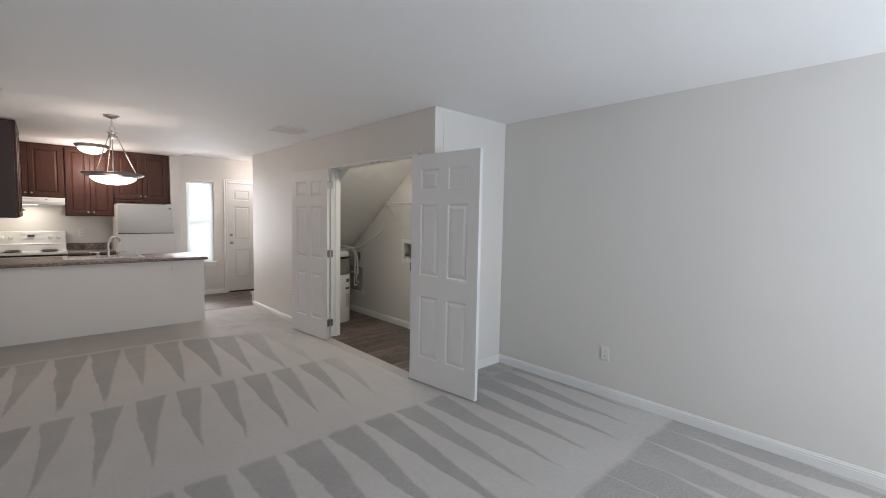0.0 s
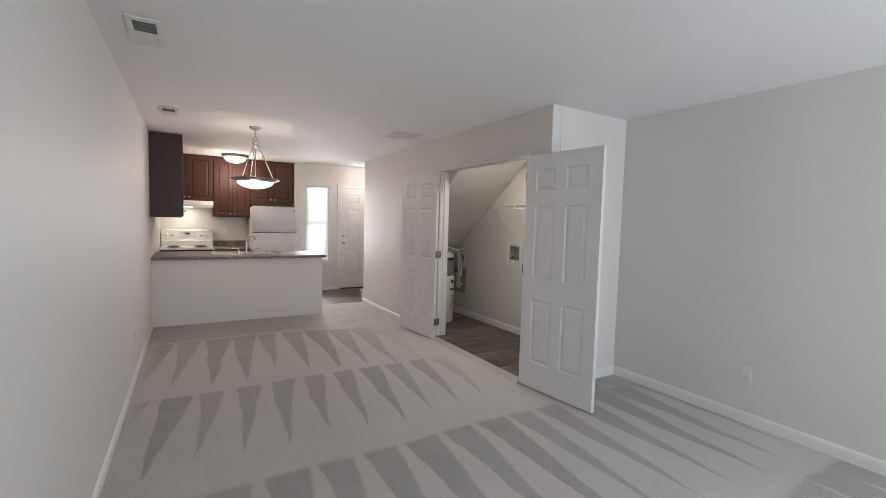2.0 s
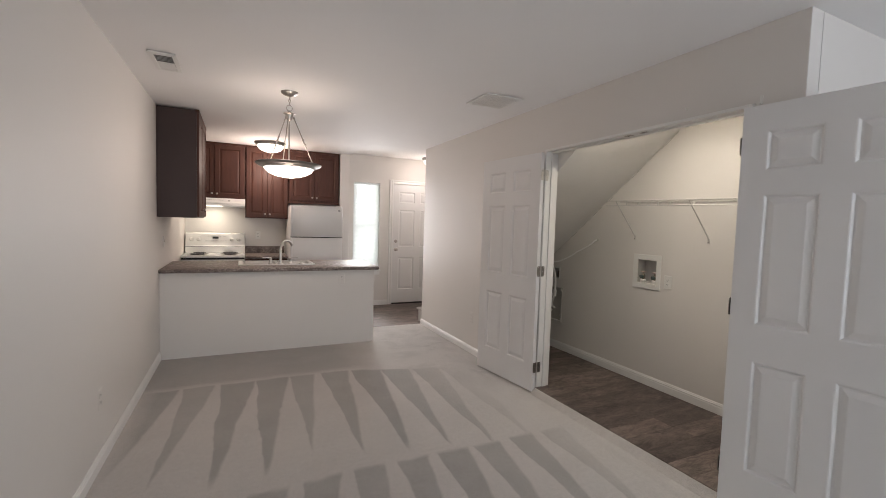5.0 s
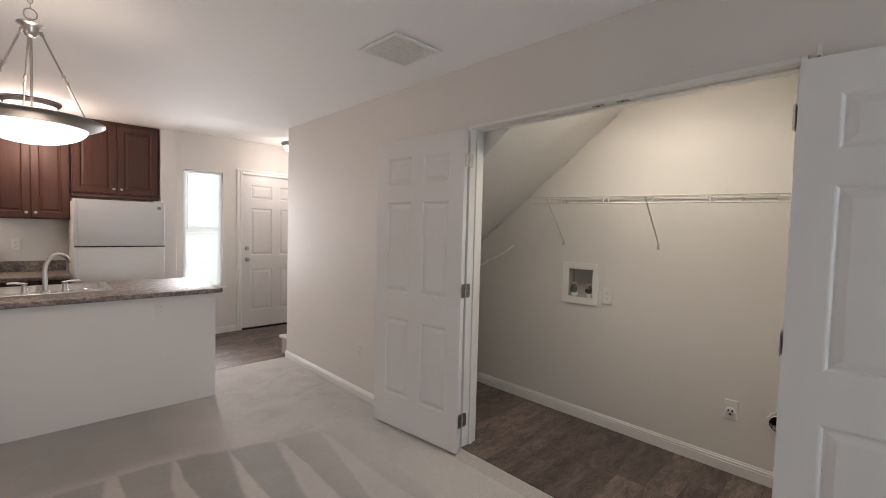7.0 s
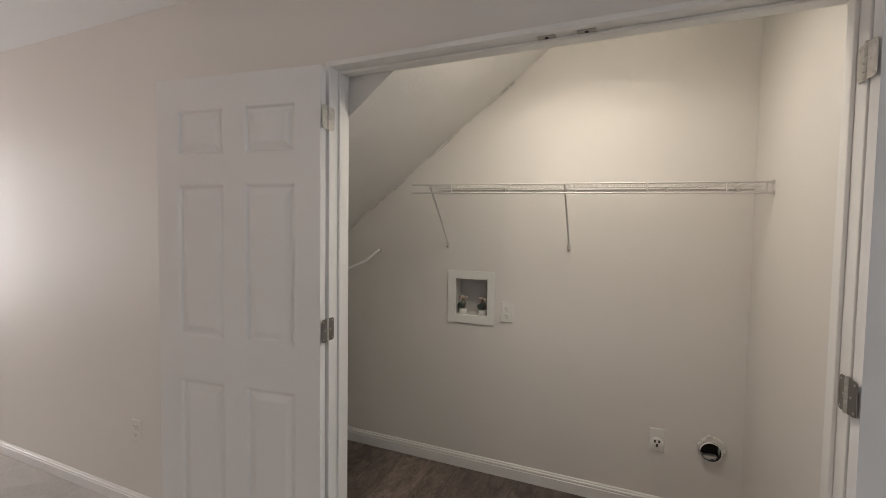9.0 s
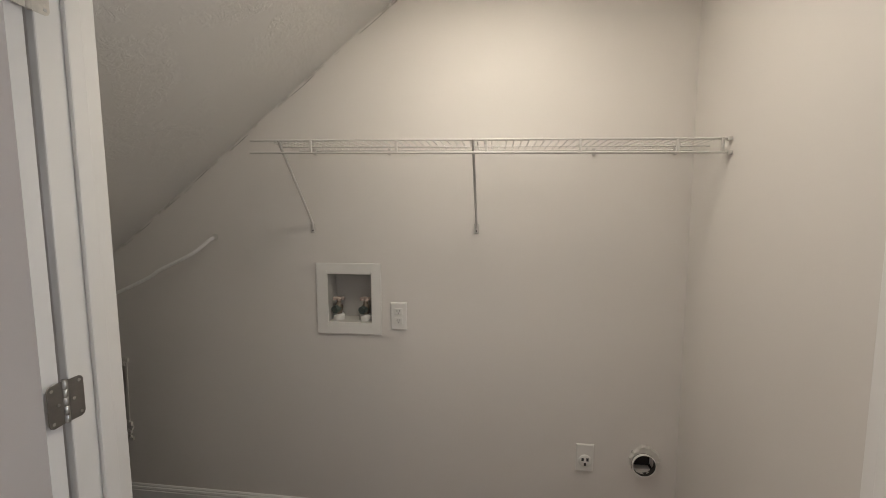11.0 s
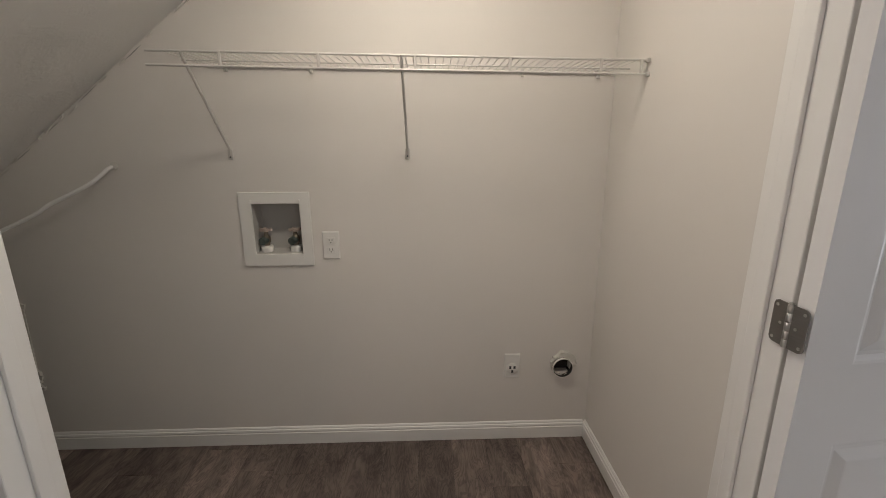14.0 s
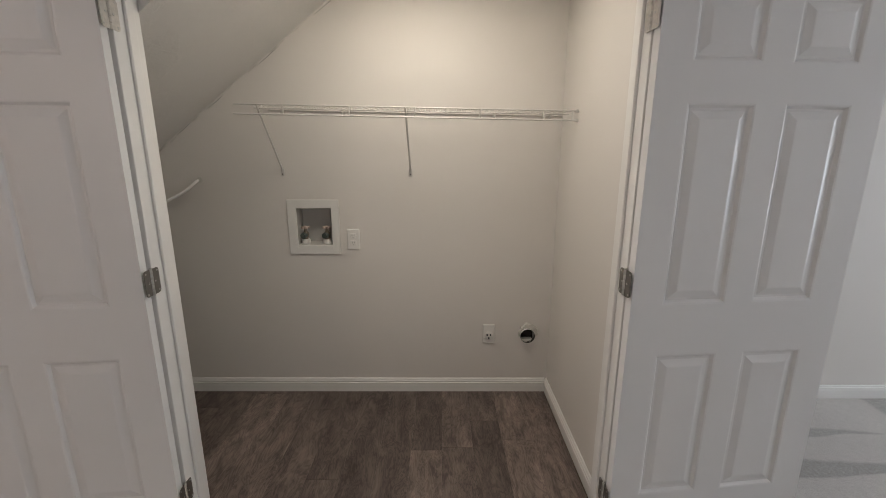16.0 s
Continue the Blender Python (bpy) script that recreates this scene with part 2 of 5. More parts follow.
def thin_vinyl(name, colour):
    n = Nodes(name)
    tone = n.ramp(n.noise(n.place(), 8, 3), (0.3, tuple(c * 0.97 for c in colour)), (0.7, colour))
    n.done(tone, 0.45)
    thin, both = n.add("ShaderNodeBsdfTranslucent"), n.add("ShaderNodeMixShader")
    n.put(tone, thin.inputs["Color"])
    both.inputs[0].default_value = 0.55
    n.put(n.bsdf.outputs[0], both.inputs[1])
    n.put(thin.outputs[0], both.inputs[2])
    n.put(both.outputs[0], n.tree.nodes["Material Output"].inputs["Surface"])
    return n.mat


def clear_glass(name):
    n = Nodes(name)
    n.done((0.9, 0.92, 0.92), 0.03)
    see, both = n.add("ShaderNodeBsdfTransparent"), n.add("ShaderNodeMixShader")
    see.inputs["Color"].default_value = (0.96, 0.98, 0.97, 1)
    both.inputs[0].default_value = 0.06
    n.put(see.outputs[0], both.inputs[1])
    n.put(n.bsdf.outputs[0], both.inputs[2])
    n.put(both.outputs[0], n.tree.nodes["Material Output"].inputs["Surface"])
    return n.mat


M_WALL = roller_paint("wall_paint", (0.735, 0.705, 0.67), 0.50, 0.10)
M_CEIL = roller_paint("ceiling_paint", (0.87, 0.857, 0.85), 0.72, 0.16)
M_SLOPE = knockdown("textured_plaster", (0.81, 0.795, 0.77))
M_TRIM = surface("trim_paint", (0.80, 0.79, 0.77), 0.34, fine=220, vary=0.02, bump=0.05, depth=0.0005)
M_DOOR = surface("door_paint", (0.78, 0.775, 0.77), 0.36, fine=260, vary=0.02, bump=0.06, depth=0.0005)
M_CARPET = carpet("cut_pile_carpet")
M_PLANK = planks_vinyl("grey_oak_vinyl")
M_JOINT = surface("plank_joint", (0.05, 0.042, 0.036), 0.8)
M_WOOD = cherry("dark_cherry")
M_LAM = laminate("stone_laminate")
M_WHITE = surface("white_enamel", (0.78, 0.775, 0.75), 0.22, fine=90, vary=0.015, bump=0.03, depth=0.0003)
M_FRIDGE = surface("pebbled_white", (0.76, 0.755, 0.74), 0.34, fine=420, vary=0.015, bump=0.25, depth=0.0006)
M_PLASTIC = surface("white_plastic", (0.78, 0.77, 0.74), 0.35, fine=200, vary=0.02, bump=0.03)
# white wire toned to grey: its shaded front is put into the colour
M_WIRE = surface("white_vinyl_wire", (0.57, 0.55, 0.525), 0.35, fine=200, vary=0.02, bump=0.02)
M_NICKEL = brushed("satin_nickel", (0.50, 0.47, 0.44), 0.28)
M_STEEL = brushed("stainless_steel", (0.62, 0.61, 0.59), 0.22)
M_PEWTER = brushed("dark_pewter", (0.30, 0.285, 0.27), 0.36)
M_BLACK = surface("black_enamel", (0.015, 0.015, 0.015), 0.35, fine=120, vary=0.2)
M_RUBBER = surface("dark_gasket", (0.03, 0.03, 0.032), 0.7)
M_GREY = surface("grey_plastic", (0.30, 0.30, 0.29), 0.5)
# grey of recess backs and the cavity board; box shade is in the colour
M_RECESS = surface("shaded_recess_grey", (0.50, 0.485, 0.46), 0.5)
M_PLASTER = surface("raw_plaster", (0.66, 0.64, 0.60), 0.9, fine=90, vary=0.12, bump=0.6, depth=0.003)
M_FOIL = surface("grey_insulation", (0.27, 0.26, 0.25), 0.55, fine=30, vary=0.25, bump=0.5, depth=0.004)
M_BRASS = brushed("old_brass", (0.30, 0.26, 0.21), 0.4)
M_PRINT = surface("label_print", (0.06, 0.06, 0.065), 0.6)
M_PAPER = surface("paper_label", (0.68, 0.66, 0.58), 0.7)
M_CABLE = surface("bright_white_plastic", (0.88, 0.87, 0.85), 0.4, fine=200, vary=0.01, bump=0.02)
M_VERDIGRIS = surface("dull_green_brass", (0.10, 0.125, 0.115), 0.45, metal=0.3, fine=120, vary=0.3)
M_COPPER = surface("faded_pink_handle", (0.50, 0.40, 0.35), 0.5, fine=120, vary=0.15)
M_CREAM = surface("chipped_cream_paint", (0.60, 0.565, 0.51), 0.5, fine=160, vary=0.18, bump=0.3, depth=0.0008, coarse=40, object_space=True)
M_WOODDARK = surface("darker_cabinet_brown", (0.034, 0.0165, 0.0135), 0.42, fine=180, vary=0.12)
M_SLAT = thin_vinyl("white_blind", (0.86, 0.86, 0.85))
M_BOWL = glow("lit_alabaster_glass", (1.0, 0.94, 0.87), 1.7, (0.8, 0.78, 0.74))
M_CLOSETBOWL = glow("lit_closet_glass", (1.0, 0.92, 0.79), 8.0, (0.8, 0.78, 0.74))
M_HOODLENS = glow("lit_hood_lens", (1.0, 0.92, 0.80), 2.2, (0.8, 0.78, 0.7))
M_OUT = glow("bright_outdoors", (0.94, 0.97, 1.0), 5.4, (0.5, 0.5, 0.5))
# near black: the shade within the dryer duct, put into its colour
M_DUCTSHADE = surface("shade_dark_duct", (0.028, 0.024, 0.022), 0.85, fine=90, vary=0.4)
M_GLASS = clear_glass("window_glass")
M_DUSK = surface("galvanised_duct", (0.11, 0.105, 0.10), 0.5, fine=60, vary=0.25)


# ---- mesh helpers ----
def box(bm, x0, x1, y0, y1, z0, z1):
    vs = [bm.verts.new((x, y, z)) for z in (z0, z1) for y in (y0, y1) for x in (x0, x1)]
    for a in ((0, 2, 3, 1), (4, 5, 7, 6), (0, 1, 5, 4), (2, 6, 7, 3), (1, 3, 7, 5), (0, 4, 6, 2)):
        bm.faces.new([vs[i] for i in a])
    return vs


def boxes(*sizes):
    bm = bmesh.new()
    for s in sizes:
        box(bm, *s)
    return bm


def lathe(profile, centre=(0, 0, 0), steps=40, axis="z", bm=None):
    """Turns (radius, height) pairs round an axis through centre."""
    bm = bm or bmesh.new()
    rings = []
    for r, h in profile:
        ring = []
        for i in range(steps):
            a = 2 * math.pi * i / steps
            c, s = r * math.cos(a), r * math.sin(a)
            p = {"z": (c, s, h), "x": (h, c, s), "y": (c, h, s)}[axis]
            ring.append(bm.verts.new(Vector(centre) + Vector(p)))
        rings.append(ring)
    for a, b in zip(rings, rings[1:]):
        for i in range(steps):
            bm.faces.new((a[i], a[(i + 1) % steps], b[(i + 1) % steps], b[i]))
    for ring, (r, _) in ((rings[0], profile[0]), (rings[-1], profile[-1])):
        if r > 0.0005 and profile[0] != profile[-1]:
            bm.faces.new(ring)
    return bm


def tube(points, radius, steps=8, bm=None, closed=False):
    """Sweeps a round section along points."""
    bm = bm or bmesh.new()
    pts = [Vector(p) for p in points]
    rings, n = [], len(pts)
    side = None
    for i, p in enumerate(pts):
        if closed:
            d = pts[(i + 1) % n] - pts[i - 1]
        else:
            d = pts[min(i + 1, n - 1)] - pts[max(i - 1, 0)]
        d.normalize()
        if side is None:
            side = d.cross(Vector((0, 0, 1)) if abs(d.z) < 0.9 else Vector((1, 0, 0)))
        else:
            side = side - d * side.dot(d)   # carry the section on without a twist
        side.normalize()
        up = side.cross(d)
        rings.append([bm.verts.new(p + radius * (math.cos(a) * side + math.sin(a) * up))
                      for a in (2 * math.pi * k / steps for k in range(steps))])
    pairs = list(zip(rings, rings[1:])) + ([(rings[-1], rings[0])] if closed else [])
    for a, b in pairs:
        for k in range(steps):
            bm.faces.new((a[k], a[(k + 1) % steps], b[(k + 1) % steps], b[k]))
    if not closed:
        bm.faces.new(rings[0])
        bm.faces.new(rings[-1])
    return bm


def smooth_path(points, per=6):
    """A soft curve through points."""
    pts = [Vector(p) for p in points]
    out = []
    for i in range(len(pts) - 1):
        p0, p1, p2, p3 = pts[max(i - 1, 0)], pts[i], pts[i + 1], pts[min(i + 2, len(pts) - 1)]
        for k in range(per):
            t = k / per
            out.append(0.5 * (2 * p1 + (p2 - p0) * t + (2 * p0 - 5 * p1 + 4 * p2 - p3) * t * t + (3 * p1 - p0 - 3 * p2 + p3) * t ** 3))
    return out + [pts[-1]]


def sheet(u, v, holes, w0, w1, axis, bm=None):
    """A slab between w0 and w1 along an axis, cut by holes (u0, u1, v0, v1). u and v run along the two other axes."""
    bm = bm or bmesh.new()
    us = sorted({*u, *(h[0] for h in holes), *(h[1] for h in holes)})
    vs = sorted({*v, *(h[2] for h in holes), *(h[3] for h in holes)})

    def at(a, b, w):
        return {"x": (w, a, b), "y": (a, w, b), "z": (a, b, w)}[axis]

    grid = {}

    def vert(i, j, w):
        if (i, j, w) not in grid:
            grid[i, j, w] = bm.verts.new(at(us[i], vs[j], w))
        return grid[i, j, w]

    def solid(i, j):
        if not (0 <= i < len(us) - 1 and 0 <= j < len(vs) - 1):
            return False
        a, b = (us[i] + us[i + 1]) / 2, (vs[j] + vs[j + 1]) / 2
        return not any(h[0] < a < h[1] and h[2] < b < h[3] for h in holes)

    for i in range(len(us) - 1):
        for j in range(len(vs) - 1):
            if not solid(i, j):
                continue
            for w in (w0, w1):
                bm.faces.new([vert(i, j, w), vert(i + 1, j, w), vert(i + 1, j + 1, w), vert(i, j + 1, w)])
            for di, dj, a, b in ((-1, 0, (i, j), (i, j + 1)), (1, 0, (i + 1, j), (i + 1, j + 1)),
                                 (0, -1, (i, j), (i + 1, j)), (0, 1, (i, j + 1), (i + 1, j + 1))):
                if not solid(i + di, j + dj):
                    bm.faces.new([vert(*a, w0), vert(*b, w0), vert(*b, w1), vert(*a, w1)])
    return bm


def stepped(rect, profile, face, out, axis, bm=None):
    """Nested rectangles: profile gives (inset, height); height is measured from face along out (+1 or -1)."""
    bm = bm or bmesh.new()
    a0, a1, b0, b1 = rect
    loops = []
    for inset, h in profile:
        w = face + out * h
        corners = ((a0 + inset, b0 + inset), (a1 - inset, b0 + inset), (a1 - inset, b1 - inset), (a0 + inset, b1 - inset))
        loops.append([bm.verts.new({"x": (w, a, b), "y": (a, w, b), "z": (a, b, w)}[axis]) for a, b in corners])
    for p, q in zip(loops, loops[1:]):
        for k in range(4):
            bm.faces.new((p[k], p[(k + 1) % 4], q[(k + 1) % 4], q[k]))
    bm.faces.new(loops[-1])
    return bm


def finish(bm, material, bevel=0.0, smooth=False, segments=2):
    bmesh.ops.recalc_face_normals(bm, faces=bm.faces)
    if bevel:
        edges = [e for e in bm.edges if len(e.link_faces) == 2 and e.calc_face_angle(0) > 0.6]
        bmesh.ops.bevel(bm, geom=edges, offset=bevel, segments=segments, affect="EDGES", profile=0.5)
    mesh = bpy.data.meshes.new("mesh")
    bm.to_mesh(mesh)
    bm.free()
    mesh.materials.append(material)
    if smooth:
        for p in mesh.polygons:
            p.use_smooth = True
        mesh.set_sharp_from_angle(angle=radians(40))
    return mesh


def thing(name, base, label, category, group=""):
    ob = new(name)
    ob.empty_display_size = 0.05
    ob.matrix_basis = pose(*base)
    return tagged(ob, label, category, group)


def part(name, bm, material, parent, label="", bevel=0.0, smooth=False):
    """One mesh, modelled in world space, under a thing or a part."""
    mesh = finish(bm, material, bevel, smooth)
    ob = new(name, mesh)
    mesh.name = name
    ob.parent = parent
    if parent.type == "EMPTY" and parent.parent is None:
        ob.matrix_parent_inverse = parent.matrix_basis.inverted()
    return tagged(ob, label)


def setting(name, bm, material, label, category, bevel=0.0, smooth=False):
    ob = new(name, finish(bm, material, bevel, smooth))
    return tagged(ob, label, category, kind="structure")


# ---- the plan ----
LX, RX = -0.58, 3.42            # side walls of the long room
FX, FT = 2.465, 0.10           # face and thickness of the closet's front wall
JOG = 2.75                      # where the closet juts into the room
OP0, OP1, OPZ = 2.982, 4.552, 2.055  # the closet's double doorway
HALL = 7.20                     # end of the closet's front wall
NY, SY = 8.72, -2.70            # end walls
H = 2.458
T = 0.12
EX = 3.62                       # side wall of the entry


def slope_z(y):
    return 2.249 - 0.763 * (y - 4.081)


SLOPE0, SLOPE1 = 3.824, 6.58
CLZ = 0.048                     # level of the closet floor

floor = setting("floor_carpet", boxes((LX, FX, SY, 7.215, -0.06, 0), (FX, RX, SY, JOG, -0.06, 0)), M_CARPET,
                "pale grey cut-pile carpet with long wedge-shaped vacuum marks", "carpet")
floor_closet = setting("floor_closet", boxes((FX + 0.004, RX, JOG + 0.004, HALL, -0.08, CLZ - 0.0075), (2.432, FX + 0.004, OP0 + 0.001, OP1 - 0.001, -0.05, CLZ - 0.0075)), M_PLANK,
                       "grey-brown wood-look vinyl planks in the laundry closet", "plank floor")
floor_entry = setting("floor_entry", boxes((LX, FX, 7.219, NY, -0.08, -0.008), (FX + 0.004, EX, HALL + 0.004, NY, -0.08, -0.008)), M_JOINT,
                      "grey-brown wood-look vinyl planks at the entry", "plank floor")
WX = 1.675                      # side of the short wall beside the fridge
ENTRY_H = 2.545                 # ceiling height at the front door
setting("ceiling", boxes((LX - T, WX, SY - T, NY + T, H, H + 0.1), (WX, EX + T, SY - T, 7.3, H, H + 0.1)), M_CEIL, "flat white painted plaster ceiling", "ceiling")
bm = bmesh.new()
rise = box(bm, WX, EX + T, 7.3, NY + T, H, H + 0.12)
for v in rise:
    if v.co.y > 8:
        v.co.z += ENTRY_H - H
setting("ceiling_entry", bm, M_CEIL, "white painted plaster ceiling rising towards the front door", "ceiling")
setting("wall_wing", boxes((1.527, WX, 8.345, NY - 0.001, -0.06, H + 0.03)), M_WALL, "short off-white painted wall between the fridge and the entry window", "wall", 0.003)
setting("wall_left", boxes((LX - T, LX, SY - T, NY + T, -0.06, H + 0.03)), M_WALL, "plain warm off-white painted wall along the living room", "wall")
setting("wall_right", sheet((SY - T, HALL), (-0.06, H + 0.03),
                            [(4.20, 4.40, 0.950, 1.166), (3.055, 3.135, 0.385, 0.462), (5.395, 5.80, 0.365, 0.745), (5.45, 5.62, 0.85, 0.965)],
                            RX, RX + T, "x"),
        M_WALL, "off-white painted wall with utility cut-outs inside the closet", "wall")
setting("wall_closet_front", sheet((JOG, HALL), (-0.06, H + 0.03), [(OP0 - 0.02, OP1 + 0.02, -0.07, OPZ + 0.02)], FX, FX + FT, "x"),
        M_WALL, "off-white painted wall with a double doorway to the closet", "wall", 0.004)
setting("wall_closet_side", boxes((FX + FT + 0.001, RX - 0.001, JOG, 2.962, -0.06, H + 0.03)), M_WALL,
        "off-white painted end wall of the closet, facing the living room", "wall")
setting("wall_closet_end", boxes((FX + FT + 0.001, RX - 0.001, 6.56, 6.66, -0.06, H + 0.03)), M_WALL, "plain painted wall under the stairs", "wall")
setting("wall_entry_return", boxes((RX + 0.001, EX + T, HALL + 0.001, HALL + 0.1, -0.06, H + 0.03)), M_WALL, "short off-white painted wall beside the stairs", "wall")
setting("wall_entry", boxes((EX, EX + T, HALL + 0.101, NY + T, -0.06, H + 0.12)), M_WALL, "off-white painted side wall of the entry", "wall")
WIN = (1.828, 2.282, 0.61, 2.085)
FD = (2.520, 3.43, 0.0, 2.085)
setting("wall_north", sheet((LX, EX), (-0.06, H + 0.12), [WIN, (FD[0] - 0.02, FD[1] + 0.02, -0.07, FD[3] + 0.02)], NY, NY + T, "y"), M_WALL,
        "off-white painted wall behind the kitchen and the entry", "wall")
setting("wall_south", sheet((LX, RX), (-0.06, H + 0.03), [(1.5, 3.3, 0.25, 2.15)], SY - T, SY, "y"), M_WALL, "plain painted wall with a wide window", "wall")

bm = bmesh.new()
ramp = [[bm.verts.new((x, y, z)) for x, z in ((2.375, -0.002), (2.43, CLZ - 0.004), (2.4315, CLZ - 0.012), (2.4315, -0.002))] for y in (OP0 + 0.001, OP1 - 0.001)]
for i in range(4):
    bm.faces.new((ramp[0][i], ramp[0][(i + 1) % 4], ramp[1][(i + 1) % 4], ramp[1][i]))
bm.faces.new(ramp[0])
bm.faces.new(ramp[1])
setting("trim_carpet_edge", bm, M_CARPET, "tucked carpet edge along the closet threshold", "carpet edge")

# sloped plaster under the stairs
bm = bmesh.new()
x0, x1 = FX + FT + 0.002, RX - 0.002
rim = []
for y, z in ((SLOPE0, H - 0.004), (SLOPE1, slope_z(SLOPE1)), (SLOPE1, slope_z(SLOPE1) + 0.4), (SLOPE0 + 0.524, H - 0.004)):
    rim.append((bm.verts.new((x0, y, z)), bm.verts.new((x1, y, z))))
for a, b in zip(rim, rim[1:] + rim[:1]):
    bm.faces.new((a[0], a[1], b[1], b[0]))
bm.faces.new([r[0] for r in rim])
bm.faces.new([r[1] for r in rim])
setting("ceiling_slope", bm, M_SLOPE, "sloped white textured plaster under the staircase", "ceiling")

# rough tape joint where the slope meets the wall
rnd = random.Random(5)
bm, crack = bmesh.new(), bmesh.new()
y = 3.9
while y < 5.75:
    run = rnd.uniform(0.008, 0.035)
    if rnd.random() < 0.38:
        w, d = rnd.uniform(0.002, 0.006), rnd.uniform(0.0015, 0.005)
        drop = rnd.uniform(0.0, 0.014) if rnd.random() < 0.35 else 0.002
        vs = box(bm, RX - 0.002 - w, RX + 0.0, y, y + run, -d, d)
        for v in vs:
            v.co.y += rnd.uniform(-0.004, 0.004)
            v.co.z += slope_z(v.co.y) - drop + rnd.uniform(-0.003, 0.003)
    y += run + rnd.uniform(0.0, 0.03)
y = 4.1
while y < 5.7:
    run = rnd.uniform(0.03, 0.16)
    cuts = 6
    low = rnd.uniform(0.003, 0.010)
    rail = []
    for k in range(cuts + 1):
        yy = y + run * k / cuts
        half = 0.0003 + 0.0022 * math.sin(math.pi * k / cuts) * rnd.uniform(0.5, 1.0)
        zz = slope_z(yy) - low + rnd.uniform(-0.0015, 0.0015)
        rail.append([crack.verts.new((RX - 0.0012, yy, zz + s_)) for s_ in (-half, half)])
    for p, q in zip(rail, rail[1:]):
        crack.faces.new((p[0], q[0], q[1], p[1]))
    y += run + rnd.uniform(0.02, 0.2)
tagged(new("plaster_seam", finish(bm, M_PLASTER)), "ragged plaster tape seam along the sloped ceiling", "plaster seam", kind="stuff")
tagged(new("seam_crack", finish(crack, M_GREY)), "thin dark cracks along the plaster seam", "plaster crack", kind="stuff")


# ---- baseboards and trim ----
def baseboard(name, x0, y0, x1, y1, nx, ny, height=0.085, base=0.0):
    """A moulded board along a wall from one point to another; (nx, ny) points into the room."""
    prof = ((0.0, 0.0), (0.013, 0.0), (0.013, height * 0.66), (0.0102, height * 0.69), (0.0102, height * 0.73), (0.0122, height * 0.77), (0.0105, height * 0.85), (0.0072, height * 0.88), (0.0068, height * 0.94), (0.003, height), (0.0, height))
    bm = bmesh.new()
    ends = [[bm.verts.new((x + nx * d, y + ny * d, base + z)) for d, z in prof] for x, y in ((x0, y0), (x1, y1))]
    k = len(prof)
    for i in range(k):
        bm.faces.new((ends[0][i], ends[0][(i + 1) % k], ends[1][(i + 1) % k], ends[1][i]))
    bm.faces.new(ends[0])
    bm.faces.new(ends[1])
    return setting(name, bm, M_TRIM, "white painted moulded baseboard", "baseboard")


baseboard("baseboard_left", LX + 0.0005, SY, LX + 0.0005, 6.555, 1, 0)
baseboard("baseboard_right", RX - 0.0005, SY, RX - 0.0005, JOG - 0.014, -1, 0)
baseboard("baseboard_jog", FX + 0.02, JOG - 0.0005, RX - 0.002, JOG - 0.0005, 0, -1)
baseboard("baseboard_hall", FX - 0.0005, OP1 + 0.06, FX - 0.0005, HALL, -1, 0, 0.075)
baseboard("baseboard_closet_back", RX - 0.0005, 2.976, RX - 0.0005, 6.55, -1, 0, base=CLZ)
baseboard("baseboard_closet_side", FX + FT + 0.004, 2.9625, RX - 0.002, 2.9625, 0, 1, base=CLZ)
baseboard("baseboard_entry", WX + 0.002, NY - 0.0005, 2.455, NY - 0.0005, 0, -1)


def jamb(name, x0, x1, y0, y1, ztop, w, parent_label):
    """A plain door lining with stops for an opening in a wall that runs along y."""
    bm = bmesh.new()
    for a, b in ((y0 - w, y0), (y1, y1 + w)):
        box(bm, x0, x1, a, b, -0.004, ztop + w)
    box(bm, x0, x1, y0, y1, ztop, ztop + w)
    ob = setting(name, bm, M_TRIM, parent_label, "door frame", 0.003)
    bm = bmesh.new()
    s0, s1 = x0 + 0.052, x0 + 0.088
    box(bm, s0, s1, y0, y0 + 0.011, 0, ztop)
    box(bm, s0, s1, y1 - 0.011, y1, 0, ztop)
    box(bm, s0, s1, y0 + 0.011, y1 - 0.011, ztop - 0.011, ztop)
    part("door_stop", bm, M_TRIM, ob, bevel=0.003)
    return ob


closet_frame = jamb("trim_closet_doorway", FX - 0.022, FX + FT + 0.006, OP0, OP1, OPZ, 0.019, "white painted lining of the double doorway")
bm = bmesh.new()
for a, b in ((OP1 + 0.0195, OP1 + 0.055),):
    box(bm, FX + FT + 0.0005, FX + FT + 0.016, a, b, 0.0, OPZ + 0.055)
box(bm, FX + FT + 0.0005, FX + FT + 0.016, OP0 - 0.055, OP1 + 0.055, OPZ + 0.0552, OPZ + 0.075)
part("casing", bm, M_TRIM, closet_frame, bevel=0.003)
for y in (3.63, 3.75):
    bm = boxes((FX + 0.006, FX + 0.03, y - 0.028, y + 0.028, OPZ - 0.003, OPZ + 0.0005))
    plate = part("catch_plate", bm, M_NICKEL, closet_frame, "small metal ball-catch plate", 0.001)
    part("catch_socket", lathe([(0.006, -0.0045), (0.006, -0.002)], (FX + 0.018, y, OPZ), 12), M_RUBBER, plate)

# planks: the boards lie along x
plank_sizes = {}


